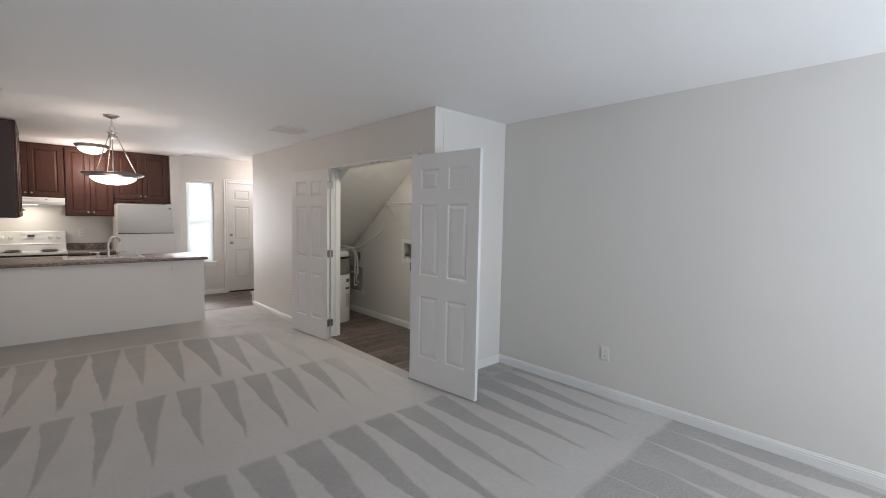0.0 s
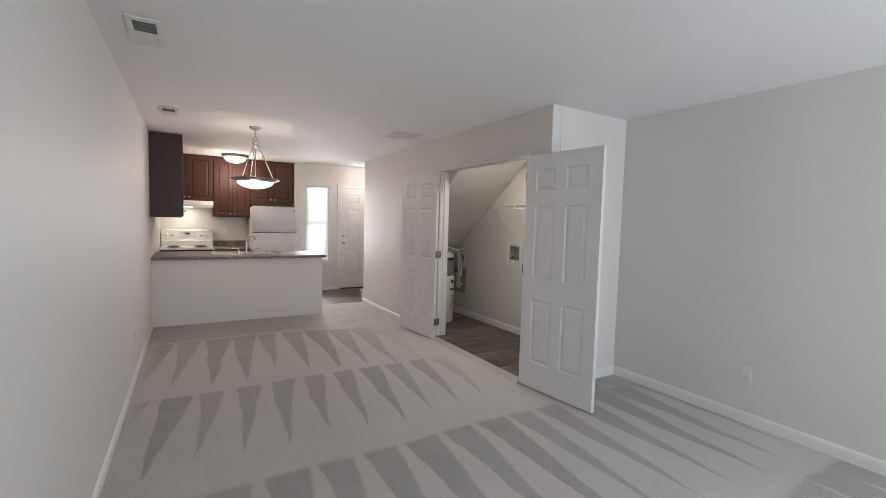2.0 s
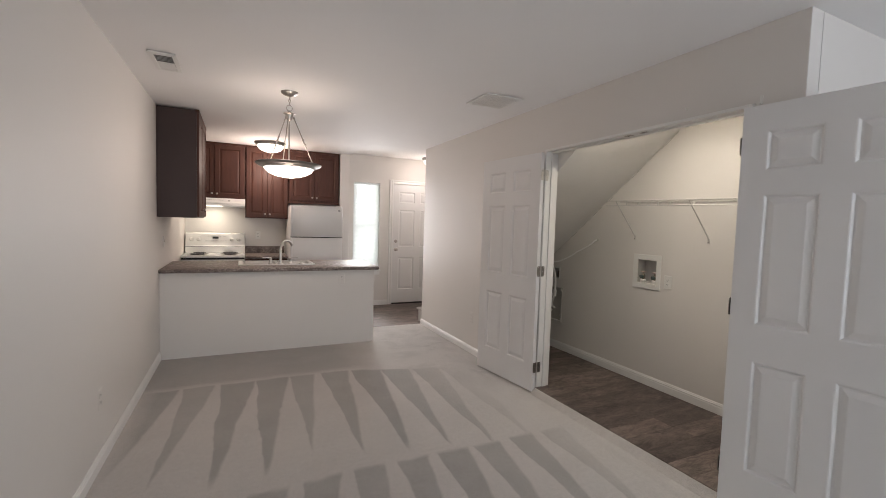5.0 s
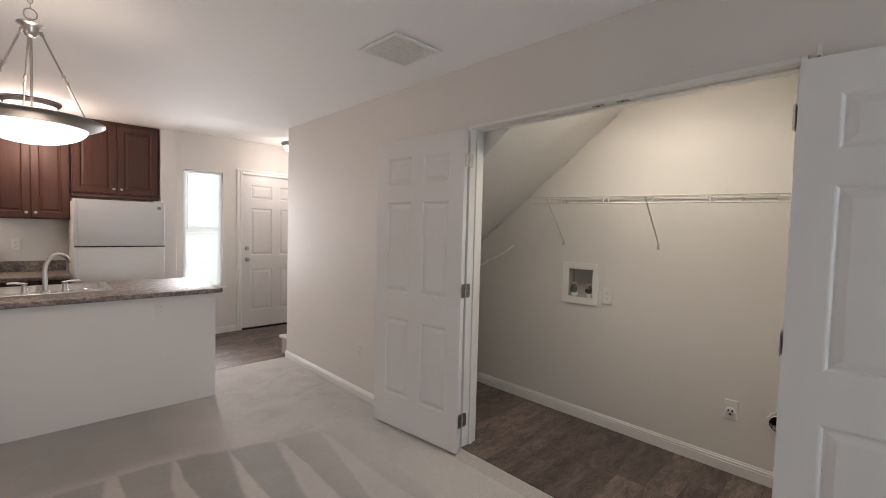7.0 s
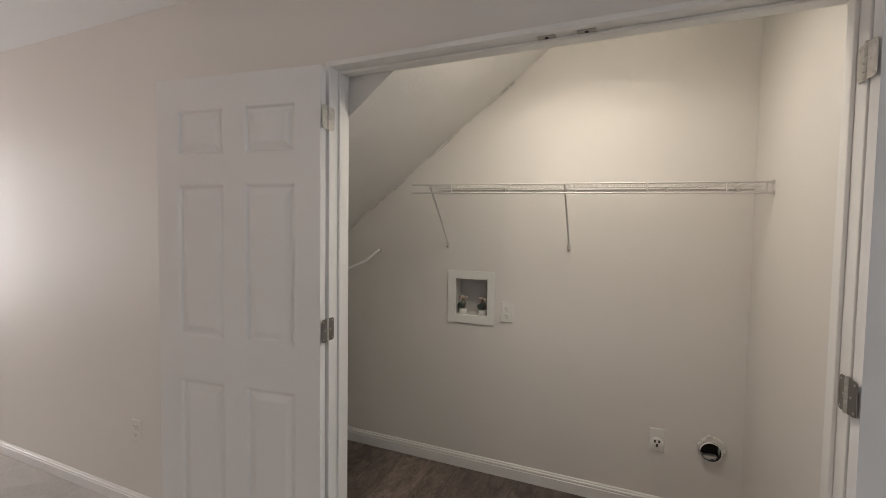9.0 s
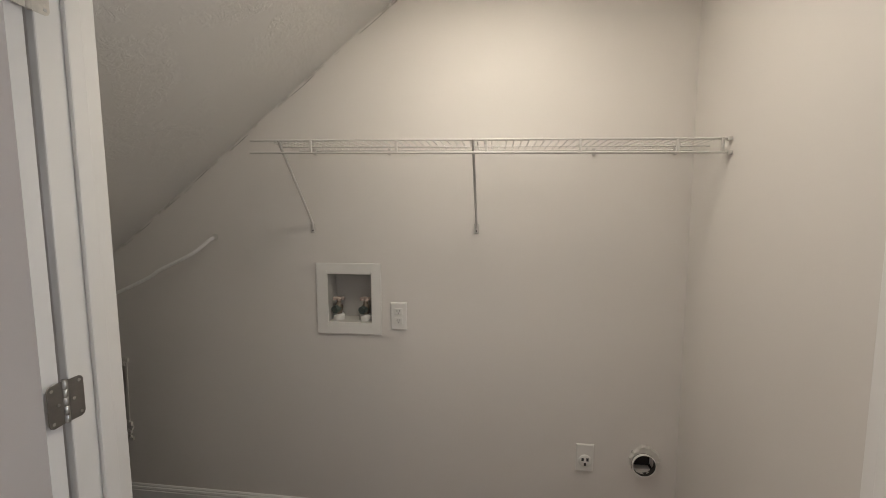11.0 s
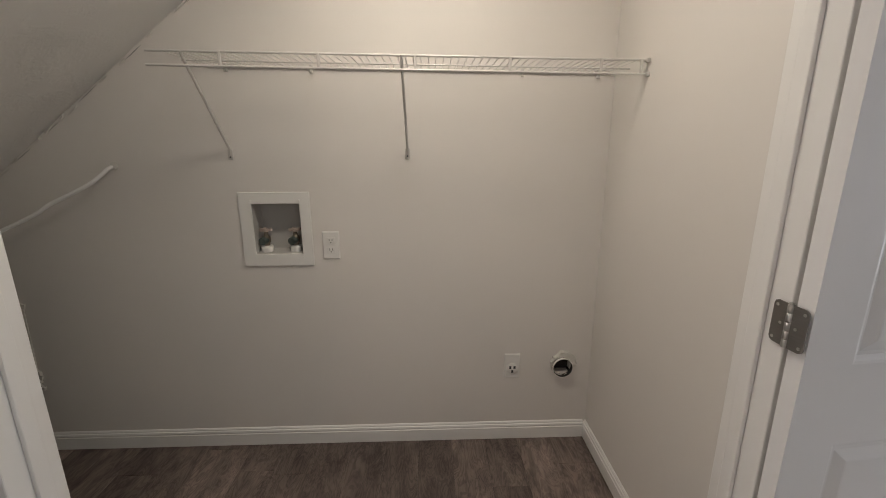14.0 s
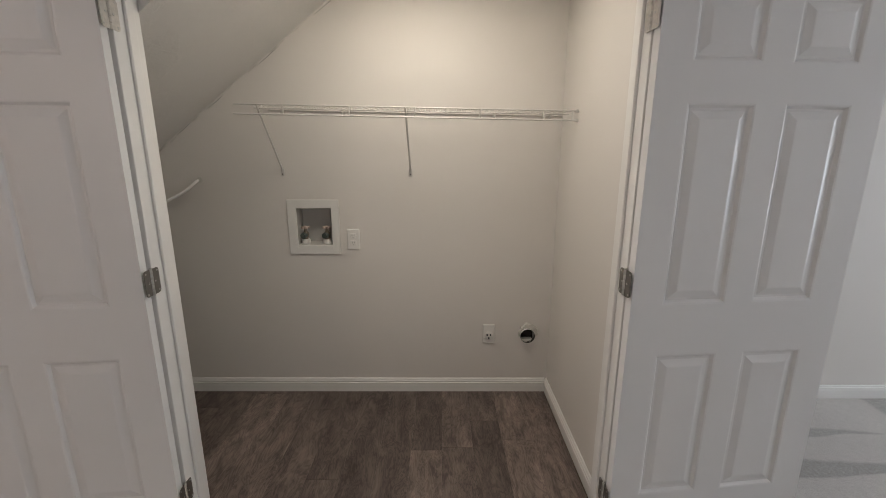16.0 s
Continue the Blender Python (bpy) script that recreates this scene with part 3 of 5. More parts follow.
def plank(parent, x0, x1, y0, y1, z):
    key = (round(x1 - x0, 3), round(y1 - y0, 3))
    if key not in plank_sizes:
        bm = stepped((0, key[0], 0, key[1]), ((0.0, 0.0), (0.0002, 0.0074), (0.001, 0.008)), -0.008, 1, "z")
        plank_sizes[key] = finish(bm, M_PLANK)
    ob = new("plank", plank_sizes[key])
    ob.parent = parent
    ob.matrix_basis = pose(x0, y0, z)


def lay_planks(parent, x0, x1, y0, y1, seed, level=0.0, width=0.152, length=1.12):
    r = random.Random(seed)
    y = y0
    while y < y1 - 0.01:
        top = min(y + width, y1)
        x = x0 - r.uniform(0.1, 1.0)
        while x < x1 - 0.01:
            a, b = max(x, x0), min(x + length, x1)
            if b - a > 0.01:
                plank(parent, a, b - 0.0004, y, top - 0.0004, level)
            x += length
        y = top


# ---- doors ----
def six_panel(thing_ob, width, height, thick):
    """A moulded six-panel leaf that stands on z = 0.012 along +x from the hinge, centred on y = 0."""
    stile, mull = 0.108, 0.098
    pw = (width - 2 * stile - mull) / 2
    cols = ((stile, stile + pw), (stile + pw + mull, width - stile))
    k = (height - 0.012) / 2.03
    rows = [(0.012 + a * k, 0.012 + b * k) for a, b in ((0.225, 0.785), (0.965, 1.60), (1.715, 1.905))]
    holes = [(a, b, c, d) for a, b in cols for c, d in rows]
    slab = part("leaf", sheet((0, width), (0.012, height), holes, -thick / 2, thick / 2, "y"), M_DOOR, thing_ob)
    prof = ((0.0, 0.0), (0.006, -0.0015), (0.014, -0.010), (0.022, -0.010), (0.046, -0.002), (0.05, -0.0015))
    for a, b, c, d in holes:
        bm = stepped((a, b, c, d), prof, thick / 2, 1, "y")
        stepped((a, b, c, d), prof, -thick / 2, -1, "y", bm)
        part("panel", bm, M_DOOR, slab)
    return slab


def hinge(parent, x, y, z, leaf_dir, jamb_dir, painted=False):
    """Two thin leaves either side of a knuckle; directions are unit vectors in the plan."""
    bm = bmesh.new()
    for a, b in ((-0.044, -0.0275), (-0.0265, -0.0095), (-0.0085, 0.0085), (0.0095, 0.0265), (0.0275, 0.044)):
        lathe([(0.0, a), (0.0055, a), (0.0062, a + 0.001), (0.0062, b - 0.001), (0.0055, b), (0.0, b)], (x, y, z), 14, bm=bm)
    lathe([(0.0, 0.044), (0.0045, 0.044), (0.005, 0.047), (0.0, 0.049)], (x, y, z), 14, bm=bm)
    label = "butt hinge partly painted over in cream" if painted else "satin nickel butt hinge with rounded corners"
    knuckle = part("hinge", bm, M_CREAM if painted else M_STEEL, parent, label, smooth=True)
    for d in (leaf_dir, jamb_dir):
        side = Vector((d[0], d[1], 0)).normalized()
        up, nrm = Vector((0, 0, 1)), Vector((-side.y, side.x, 0))
        base = Vector((x, y, z))
        outline = [(0.002, -0.044), (0.030, -0.044), (0.036, -0.041), (0.039, -0.035), (0.039, 0.035), (0.036, 0.041), (0.030, 0.044), (0.002, 0.044)]
        k = len(outline)
        bm = bmesh.new()
        lo = [bm.verts.new(base + side * a + up * b - nrm * 0.0012) for a, b in outline]
        hi = [bm.verts.new(base + side * a + up * b + nrm * 0.0012) for a, b in outline]
        bm.faces.new(lo)
        bm.faces.new(hi)
        for i in range(k):
            bm.faces.new((lo[i], lo[(i + 1) % k], hi[(i + 1) % k], hi[i]))
        part("hinge_leaf", bm, M_CREAM if painted else M_PEWTER, knuckle)
        for w, h in ((0.030, -0.034), (0.017, 0.0), (0.030, 0.034)):
            c = base + side * w + up * h
            part("screw", tube([c - nrm * 0.002, c + nrm * 0.002], 0.0034, 10), M_STEEL, knuckle)


def closet_leaf(hx, hy, tx, ty, mirror, width, label):
    """A leaf whose hinge edge stands at (hx, hy) and that points to (tx, ty)."""
    ang = math.degrees(math.atan2(ty - hy, tx - hx))
    ob = thing("closet_door", (0, 0, 0), label, "door", "closet double doors")
    slab = six_panel(ob, width, 2.046, 0.035)
    for z in (0.22, 1.05, 1.86):
        hinge(ob, -0.008, mirror * 0.021, z, (0.0, -mirror), (math.cos(radians(ang)), -math.sin(radians(ang))), z > 1.8)
    ob.matrix_basis = pose(hx, hy, 0, 0, 0, ang)
    return ob


closet_leaf(2.416, OP0 - 0.004, 2.492, 2.22, 1, 0.756, "white six-panel closet door standing fully open past the wall corner")
closet_leaf(2.413, OP1 + 0.006, 2.325, 5.326, -1, 0.782, "white six-panel closet door folded open against the wall")

# front door with its lining and casing
door_1 = thing("door_1", (2.99, NY, 0), "white six-panel front door, closed, with two brushed knobs", "door")
door_1["kind"] = "structure"
leaf_holder = thing("leaf_holder", (0, 0, 0), "", "")
slab = six_panel(leaf_holder, FD[1] - FD[0] - 0.006, FD[3] - 0.006, 0.044)
for ob in [slab, *slab.children]:
    ob.data.transform(pose(FD[0] + 0.003, NY + 0.03, 0.012) if ob.type == "MESH" else pose(0, 0, 0))
slab.parent = door_1
slab.matrix_parent_inverse = door_1.matrix_basis.inverted()
bpy.data.objects.remove(leaf_holder)
bm = bmesh.new()
for a, b in ((FD[0] - 0.019, FD[0]), (FD[1], FD[1] + 0.019)):
    box(bm, a, b, NY - 0.002, NY + T, 0, FD[3] + 0.019)
box(bm, FD[0], FD[1], NY - 0.002, NY + T, FD[3], FD[3] + 0.019)
part("frame", bm, M_TRIM, door_1, bevel=0.002)
bm = bmesh.new()
for a, b in ((FD[0] - 0.075, FD[0] - 0.006), (FD[1] + 0.006, FD[1] + 0.075)):
    stepped((a, b, 0, FD[3] + 0.075), ((0, 0), (0, 0.012), (0.006, 0.017), (0.02, 0.017), (0.028, 0.012)), NY - 0.001, -1, "y", bm)
stepped((FD[0] - 0.006, FD[1] + 0.006, FD[3] + 0.006, FD[3] + 0.075), ((0, 0), (0, 0.012), (0.006, 0.017), (0.02, 0.017), (0.028, 0.012)), NY - 0.001, -1, "y", bm)
part("casing", bm, M_TRIM, door_1)
part("threshold", boxes((FD[0], FD[1], NY - 0.02, NY + T, 0.0, 0.0235)), M_BLACK, door_1, "dark metal threshold", 0.003)
for z, big in ((0.958, True), (1.105, False)):
    c = (FD[0] + 0.065, NY + 0.008, z)
    prof = [(0.0, -0.062), (0.016, -0.061), (0.026, -0.052), (0.027, -0.04), (0.018, -0.03), (0.011, -0.024), (0.011, -0.01), (0.03, -0.008), (0.032, -0.001), (0.0, 0.0)]
    if not big:
        prof = [(0.0, -0.024), (0.02, -0.023), (0.024, -0.018), (0.027, -0.008), (0.029, -0.001), (0.0, 0.0)]
    part("knob" if big else "deadbolt", lathe(prof, c, 24, "y"), M_NICKEL, slab, "satin nickel door hardware", smooth=True)

# narrow window by the front door, with a mini blind
window_1 = thing("window_1", (2.05, NY, WIN[2]), "narrow white window with a closed mini blind, bright outside", "window")
window_1["kind"] = "structure"
part("window_frame", sheet((WIN[0], WIN[1]), (WIN[2], WIN[3]), [(WIN[0] + 0.03, WIN[1] - 0.03, WIN[2] + 0.03, 1.335), (WIN[0] + 0.03, WIN[1] - 0.03, 1.357, WIN[3] - 0.03)],
                           NY + 0.07, NY + 0.11, "y"), M_TRIM, window_1, bevel=0.003)
for z0, z1 in ((WIN[2] + 0.03, 1.335), (1.357, WIN[3] - 0.03)):
    ob = part("pane", boxes((WIN[0] + 0.03, WIN[1] - 0.03, NY + 0.086, NY + 0.09, z0, z1)), M_GLASS, window_1, "clear glass pane")
    ob.visible_shadow = False
part("window_sill", boxes((WIN[0] - 0.035, WIN[1] + 0.035, NY - 0.03, NY + 0.07, WIN[2] - 0.024, WIN[2] + 0.001)), M_TRIM, window_1, "white wooden sill", 0.004)
part("apron", boxes((WIN[0] - 0.015, WIN[1] + 0.015, NY - 0.013, NY - 0.0005, WIN[2] - 0.085, WIN[2] - 0.0245)), M_TRIM, window_1, "", 0.003)
blind = thing("window_blind", (2.05, NY + 0.035, WIN[2]), "white mini blind with narrow closed slats, lowered to the sill", "blind")
part("headrail", boxes((WIN[0] + 0.006, WIN[1] - 0.006, NY + 0.02, NY + 0.05, WIN[3] - 0.03, WIN[3] - 0.002)), M_SLAT, blind, "", 0.003)
part("bottom_rail", boxes((WIN[0] + 0.008, WIN[1] - 0.008, NY + 0.026, NY + 0.046, WIN[2] + 0.002, WIN[2] + 0.016)), M_SLAT, blind, "", 0.003)
z = WIN[2] + 0.03
slat = None
while z < WIN[3] - 0.04:
    if slat is None:
        bm = bmesh.new()
        rows = []
        for i in range(4):
            a = (i - 1.5) * 0.008
            rows.append([bm.verts.new((x, a * 0.35, a * 0.98 + 0.0012 * (1 - (i - 1.5) ** 2))) for x in (WIN[0] + 0.008, WIN[1] - 0.008)])
        for p, q in zip(rows, rows[1:]):
            bm.faces.new((p[0], p[1], q[1], q[0]))
        bmesh.ops.solidify(bm, geom=list(bm.faces), thickness=0.0006)
        slat = finish(bm, M_SLAT, smooth=True)
    ob = new("slat", slat)
    ob.parent = blind
    ob.matrix_parent_inverse = blind.matrix_basis.inverted()
    ob.matrix_basis = pose(0, NY + 0.036, z)
    z += 0.0215
part("wand", tube([(WIN[0] + 0.05, NY + 0.018, WIN[3] - 0.03), (WIN[0] + 0.052, NY + 0.016, 1.35)], 0.003), M_SLAT, blind)
tagged(new("backdrop_outdoors", finish(boxes((1.2, 3.0, NY + 1.2, NY + 1.21, -0.05, 3.0)), M_OUT)), "bright hazy daylight outside the window", "backdrop", kind="structure")

# wide window behind the start of the walk
window_2 = thing("window_2", (2.4, SY, 0.25), "wide white-framed window in the living room's end wall", "window")
window_2["kind"] = "structure"
part("window_frame", sheet((1.5, 3.3), (0.25, 2.15), [(1.55, 2.37, 0.3, 2.1), (2.43, 3.25, 0.3, 2.1)], SY - 0.10, SY - 0.05, "y"), M_TRIM, window_2, bevel=0.003)
for a, b in ((1.55, 2.37), (2.43, 3.25)):
    ob = part("pane", boxes((a, b, SY - 0.078, SY - 0.074, 0.3, 2.1)), M_GLASS, window_2, "clear glass pane")
    ob.visible_shadow = False
setting("ground", boxes((-60, 60, -80, SY - T - 0.01, -0.3, -0.2), (-60, 60, NY + T + 0.01, 80, -0.3, -0.2)),
        surface("lawn", (0.07, 0.10, 0.04), 0.9, fine=40, vary=0.3, bump=0.6, depth=0.02), "plain lawn outside", "ground")


# ---- stairs ----
stairs = thing("staircase", (2.95, 7.4, 0), "foot of a carpeted staircase with rounded treads, rising from the entry", "stairs")
for i in range(3):
    front, top = 7.42 - 0.25 * i, 0.20 + 0.187 * i
    bm = boxes((FX + 0.03 if i == 0 else FX + FT + 0.004, RX - 0.004, max(6.665, front - 0.27), front - 0.02, 0.0 if i == 0 else top - 0.187, top - 0.035))
    part("riser", bm, M_CARPET, stairs, "", 0.01)
    bm = boxes((FX + 0.012 if i == 0 else FX + FT + 0.004, RX - 0.004, max(6.665, front - 0.29), front + 0.012, top - 0.0345, top))
    part("tread", bm, M_CARPET, stairs, "pale carpeted tread with a rounded nosing", 0.015, True)


# ---- kitchen cabinets ----
def cabinet_door(parent, rect, face, out, axis, knob_at, thick=0.02):
    """A framed door with a raised centre panel and one knob. rect lies in the door's plane."""
    prof = ((0.0, 0.0), (0.0, thick - 0.003), (0.003, thick), (0.052, thick), (0.056, thick - 0.001), (0.064, thick - 0.010),
            (0.070, thick - 0.010), (0.086, thick - 0.005))
    ob = part("door", stepped(rect, prof, face, out, axis), M_WOOD, parent)
    a, b = knob_at
    c = {"x": (face + out * thick, a, b), "y": (a, face + out * thick, b)}[axis]
    kp = [(0.0, 0.0), (0.007, 0.0), (0.005, 0.006), (0.005, 0.012), (0.012, 0.017), (0.014, 0.022), (0.011, 0.027), (0.0, 0.029)]
    part("knob", lathe([(r, out * h) for r, h in kp], c, 16, axis), M_NICKEL, ob, "round satin nickel knob", smooth=True)
    return ob


CF = 8.39   # faces of the wall cabinets


def wall_cabinet(x0, x1, z0, z1, label, rail=0.0):
    ob = thing("wall_cabinet", ((x0 + x1) / 2, NY, z0), label, "kitchen cabinet", "kitchen wall cabinets")
    part("body", boxes((x0 + 0.001, x1 - 0.001, CF, NY - 0.002, z0, z1)), M_WOOD, ob, "", 0.002)
    if rail:
        part("light_rail", boxes((x0 + 0.001, x1 - 0.001, CF - 0.012, CF + 0.02, z0 - rail, z0 - 0.001)), M_WOOD, ob, "", 0.004)
    mid = (x0 + x1) / 2
    cabinet_door(ob, (x0 + 0.012, mid - 0.0025, z0 + 0.012, z1 - 0.03), CF - 0.001, -1, "y", (mid - 0.032, z0 + 0.06))
    cabinet_door(ob, (mid + 0.0025, x1 - 0.012, z0 + 0.012, z1 - 0.03), CF - 0.001, -1, "y", (mid + 0.032, z0 + 0.06))
    part("crown", boxes((x0, x1, CF - 0.022, CF + 0.01, z1 - 0.028, z1)), M_WOOD, ob, "", 0.006)
    return ob


wall_cabinet(-0.575, 0.195, 1.69, H - 0.004, "dark cherry double-door wall cabinet above the range hood")
wall_cabinet(0.197, 0.775, 1.43, H - 0.004, "tall dark cherry double-door wall cabinet beside the hood")
wall_cabinet(0.777, 1.513, 1.70, H - 0.004, "dark cherry double-door wall cabinet above the fridge", 0.035)

side = thing("wall_cabinet", (LX, 6.7, 1.42), "dark cherry wall cabinet on the side wall above the peninsula", "kitchen cabinet", "kitchen wall cabinets")
# body set darker than the cherry doors
part("body", boxes((LX + 0.002, -0.25, 6.45, 7.38, 1.41, H - 0.012)), M_WOODDARK, side, "", 0.002)
cabinet_door(side, (6.462, 6.911, 1.422, H - 0.04), -0.249, 1, "x", (6.88, 1.50))
cabinet_door(side, (6.916, 7.368, 1.422, H - 0.04), -0.249, 1, "x", (6.95, 1.50))
part("crown", boxes((-0.27, -0.226, 6.45, 7.38, H - 0.038, H - 0.008)), M_WOOD, side, "", 0.006)


def base_cabinet(x0, x1, y0, y1, front, label):
    ob = thing("base_cabinet", ((x0 + x1) / 2, (y0 + y1) / 2, 0), label, "kitchen cabinet")
    part("body", boxes((x0, x1, y0, y1, 0.1, 0.862)), M_WOOD, ob, "", 0.002)
    part("toe_kick", boxes((x0, x1, y0 + 0.06, y1 - 0.06, 0.0, 0.0995)), M_BLACK, ob)
    mid = (x0 + x1) / 2
    face, out = (y0 - 0.001, -1) if front < 0 else (y1 + 0.001, 1)
    drawer = part("drawer_front", stepped((x0 + 0.01, x1 - 0.01, 0.71, 0.85), ((0, 0), (0, 0.016), (0.004, 0.02), (0.03, 0.02), (0.036, 0.016)), face, out, "y"), M_WOOD, ob)
    cabinet_door(ob, (x0 + 0.01, mid - 0.002, 0.11, 0.70), face, out, "y", (mid - 0.03, 0.65))
    cabinet_door(ob, (mid + 0.002, x1 - 0.01, 0.11, 0.70), face, out, "y", (mid + 0.03, 0.65))
    return ob


base_cabinet(0.20, 0.745, 8.11, NY - 0.002, -1, "dark cherry base cabinet between the range and the fridge")
base_cabinet(-0.55, 1.49, 6.685, 7.36, 1, "dark cherry sink base cabinet behind the peninsula wall")

back_top = thing("countertop", (0.47, 8.4, 0.864), "short brown mottled laminate countertop with a low backsplash", "countertop")
part("top", boxes((0.197, 0.748, 8.075, NY - 0.003, 0.864, 0.902)), M_LAM, back_top, "", 0.008, True)
part("backsplash", boxes((0.197, 0.748, NY - 0.023, NY - 0.003, 0.9025, 1.005)), M_LAM, back_top, "", 0.004)

# ---- peninsula ----
setting("wall_peninsula", boxes((LX + 0.001, 1.575, 6.565, 6.68, -0.004, 0.862), (1.50, 1.575, 6.68, 7.36, -0.004, 0.862)), M_WALL,
        "low off-white painted half wall of the kitchen peninsula", "wall", 0.003)
top = thing("countertop", (0.5, 6.95, 0.864), "long brown mottled laminate peninsula countertop with a drop-in sink", "countertop")
SK = (0.115, 0.935, 6.80, 7.34)
part("top", sheet((LX + 0.002, 1.615), (6.505, 7.42), [(SK[0] + 0.03, SK[1] - 0.03, SK[2] + 0.03, SK[3] - 0.03)], 0.864, 0.902, "z"), M_LAM, top, "", 0.009, True)

sink = thing("sink", (0.52, 7.07, 0.902), "stainless steel double-bowl drop-in sink in the peninsula", "sink")
bowls = ((SK[0] + 0.045, 0.51, SK[2] + 0.11, SK[3] - 0.045), (0.54, SK[1] - 0.045, SK[2] + 0.11, SK[3] - 0.045))
part("rim", sheet(SK[:2], SK[2:], list(bowls), 0.9025, 0.909, "z"), M_STEEL, sink, "", 0.002, True)
for b in bowls:
    bm = stepped(b, ((0.0, 0.004), (0.006, -0.004), (0.016, -0.14), (0.035, -0.165)), 0.9045, 1, "z")
    bowl = part("bowl", bm, M_STEEL, sink, "", 0.0, True)
    part("drain", lathe([(0.045, 0.0), (0.045, 0.003), (0.03, 0.001), (0.0, 0.001)], ((b[0] + b[1]) / 2, (b[2] + b[3]) / 2, 0.740), 20), M_NICKEL, bowl)

faucet = thing("faucet", (0.555, 6.86, 0.909), "brushed nickel gooseneck kitchen faucet with two lever handles", "faucet")
fx, fy = 0.55, 6.865
part("deck_plate", lathe([(0.0, 0.0), (0.028, 0.0), (0.028, 0.006), (0.02, 0.016), (0.014, 0.02), (0.0, 0.02)], (fx, fy, 0.9095), 24), M_STEEL, faucet, smooth=True)
arc = [(fx, fy, 0.925), (fx, fy, 1.06)]
arc += [(fx + 0.075 * (1 - math.cos(a)), fy + 0.09 * (1 - math.cos(a)), 1.06 + 0.115 * math.sin(a)) for a in (math.pi * k / 14 for k in range(1, 13))]
part("spout", tube(arc, 0.0135, 12), M_STEEL, faucet, smooth=True)
for dx in (-0.105, 0.105):
    h = part("handle", lathe([(0.0, 0.0), (0.024, 0.0), (0.024, 0.008), (0.017, 0.02), (0.014, 0.06), (0.018, 0.07), (0.0, 0.078)], (fx + dx, fy, 0.9095), 20), M_STEEL, faucet, smooth=True)
    s = 1 if dx > 0 else -1
    part("lever", tube([(fx + dx, fy, 0.978), (fx + dx + s * 0.045, fy - 0.005, 0.986), (fx + dx + s * 0.085, fy - 0.01, 0.984)], 0.0075, 10), M_STEEL, h, smooth=True)
strainer = thing("sink_strainer", (0.78, 6.865, 0.909), "small chrome sink strainer lid lying on the rim", "sink strainer")
part("lid", lathe([(0.0, 0.0), (0.03, 0.0), (0.032, 0.004), (0.024, 0.012), (0.006, 0.014), (0.006, 0.024), (0.0, 0.026)], (0.78, 6.865, 0.9095), 20), M_STEEL, strainer, smooth=True)

# ---- range ----
rng = thing("range", (-0.18, 8.38, 0), "white electric coil range with a backguard of knobs", "range")
RL, RR, RF = -0.563, 0.192, 8.07
part("body", boxes((RL, RR, RF, 8.66, 0.03, 0.885)), M_WHITE, rng, "", 0.004)
part("cooktop", stepped((RL - 0.003, RR + 0.003, RF - 0.02, 8.62), ((0, 0), (0, 0.022), (0.006, 0.03), (0.02, 0.03), (0.03, 0.025)), 0.8855, 1, "z"), M_WHITE, rng, "", 0.0, True)
bm = bmesh.new()
loop = []
for x in (RL, RR):
    loop.append([bm.verts.new((x, y, z)) for y, z in ((8.575, 0.90), (8.70, 0.90), (8.70, 1.20), (8.65, 1.20), (8.625, 1.185), (8.60, 1.02), (8.57, 1.0))])
for i in range(7):
    bm.faces.new((loop[0][i], loop[0][(i + 1) % 7], loop[1][(i + 1) % 7], loop[1][i]))
bm.faces.new(loop[0])
bm.faces.new(loop[1])
guard = part("backguard", bm, M_WHITE, rng, "", 0.006, True)
for x in (-0.49, -0.40, 0.02, 0.11):
    part("knob", lathe([(0.0, -0.034), (0.016, -0.033), (0.019, -0.028), (0.02, -0.012), (0.027, -0.008), (0.028, 0.0), (0.0, 0.0)], (x, 8.610, 1.105), 20, "y"), M_PLASTIC, guard, smooth=True)
part("display", boxes((-0.225, -0.15, 8.600, 8.62, 1.115, 1.14)), M_BLACK, guard, "small dark clock display", 0.002)
for z in (1.085, 1.15):
    part("trim_line", boxes((-0.32, -0.05, 8.6035 + (z - 1.1) * 0.15, 8.62, z, z + 0.002)), M_GREY, guard)
part("seam", boxes((RL + 0.004, RR - 0.004, 8.568, 8.59, 1.0, 1.004)), M_BLACK, guard)
for x, y, r in ((-0.38, 8.22, 0.1), (0.0, 8.22, 0.08), (-0.38, 8.46, 0.08), (0.0, 8.46, 0.1)):
    pan = part("burner", lathe([(r, 0.004), (r + 0.012, 0.006), (r + 0.016, 0.001), (r + 0.01, 0.0), (r * 0.8, 0.001), (0.02, 0.001), (0.0, 0.001)], (x, y, 0.912), 32), M_NICKEL, rng, "chrome drip pan with a black coil", smooth=True)
    coil = [(x + (0.018 + (r - 0.022) * k / 80) * math.cos(k * 2 * math.pi / 20), y + (0.018 + (r - 0.022) * k / 80) * math.sin(k * 2 * math.pi / 20), 0.925) for k in range(81)]
    part("coil", tube(coil, 0.0055, 6), M_BLACK, pan, smooth=True)
part("vent_gap", boxes((RL + 0.004, RR - 0.004, RF - 0.012, RF - 0.0005, 0.862, 0.8845)), M_BLACK, rng)
door = part("oven_door", boxes((RL + 0.004, RR - 0.004, RF - 0.028, RF - 0.001, 0.24, 0.858)), M_WHITE, rng, "", 0.008, True)
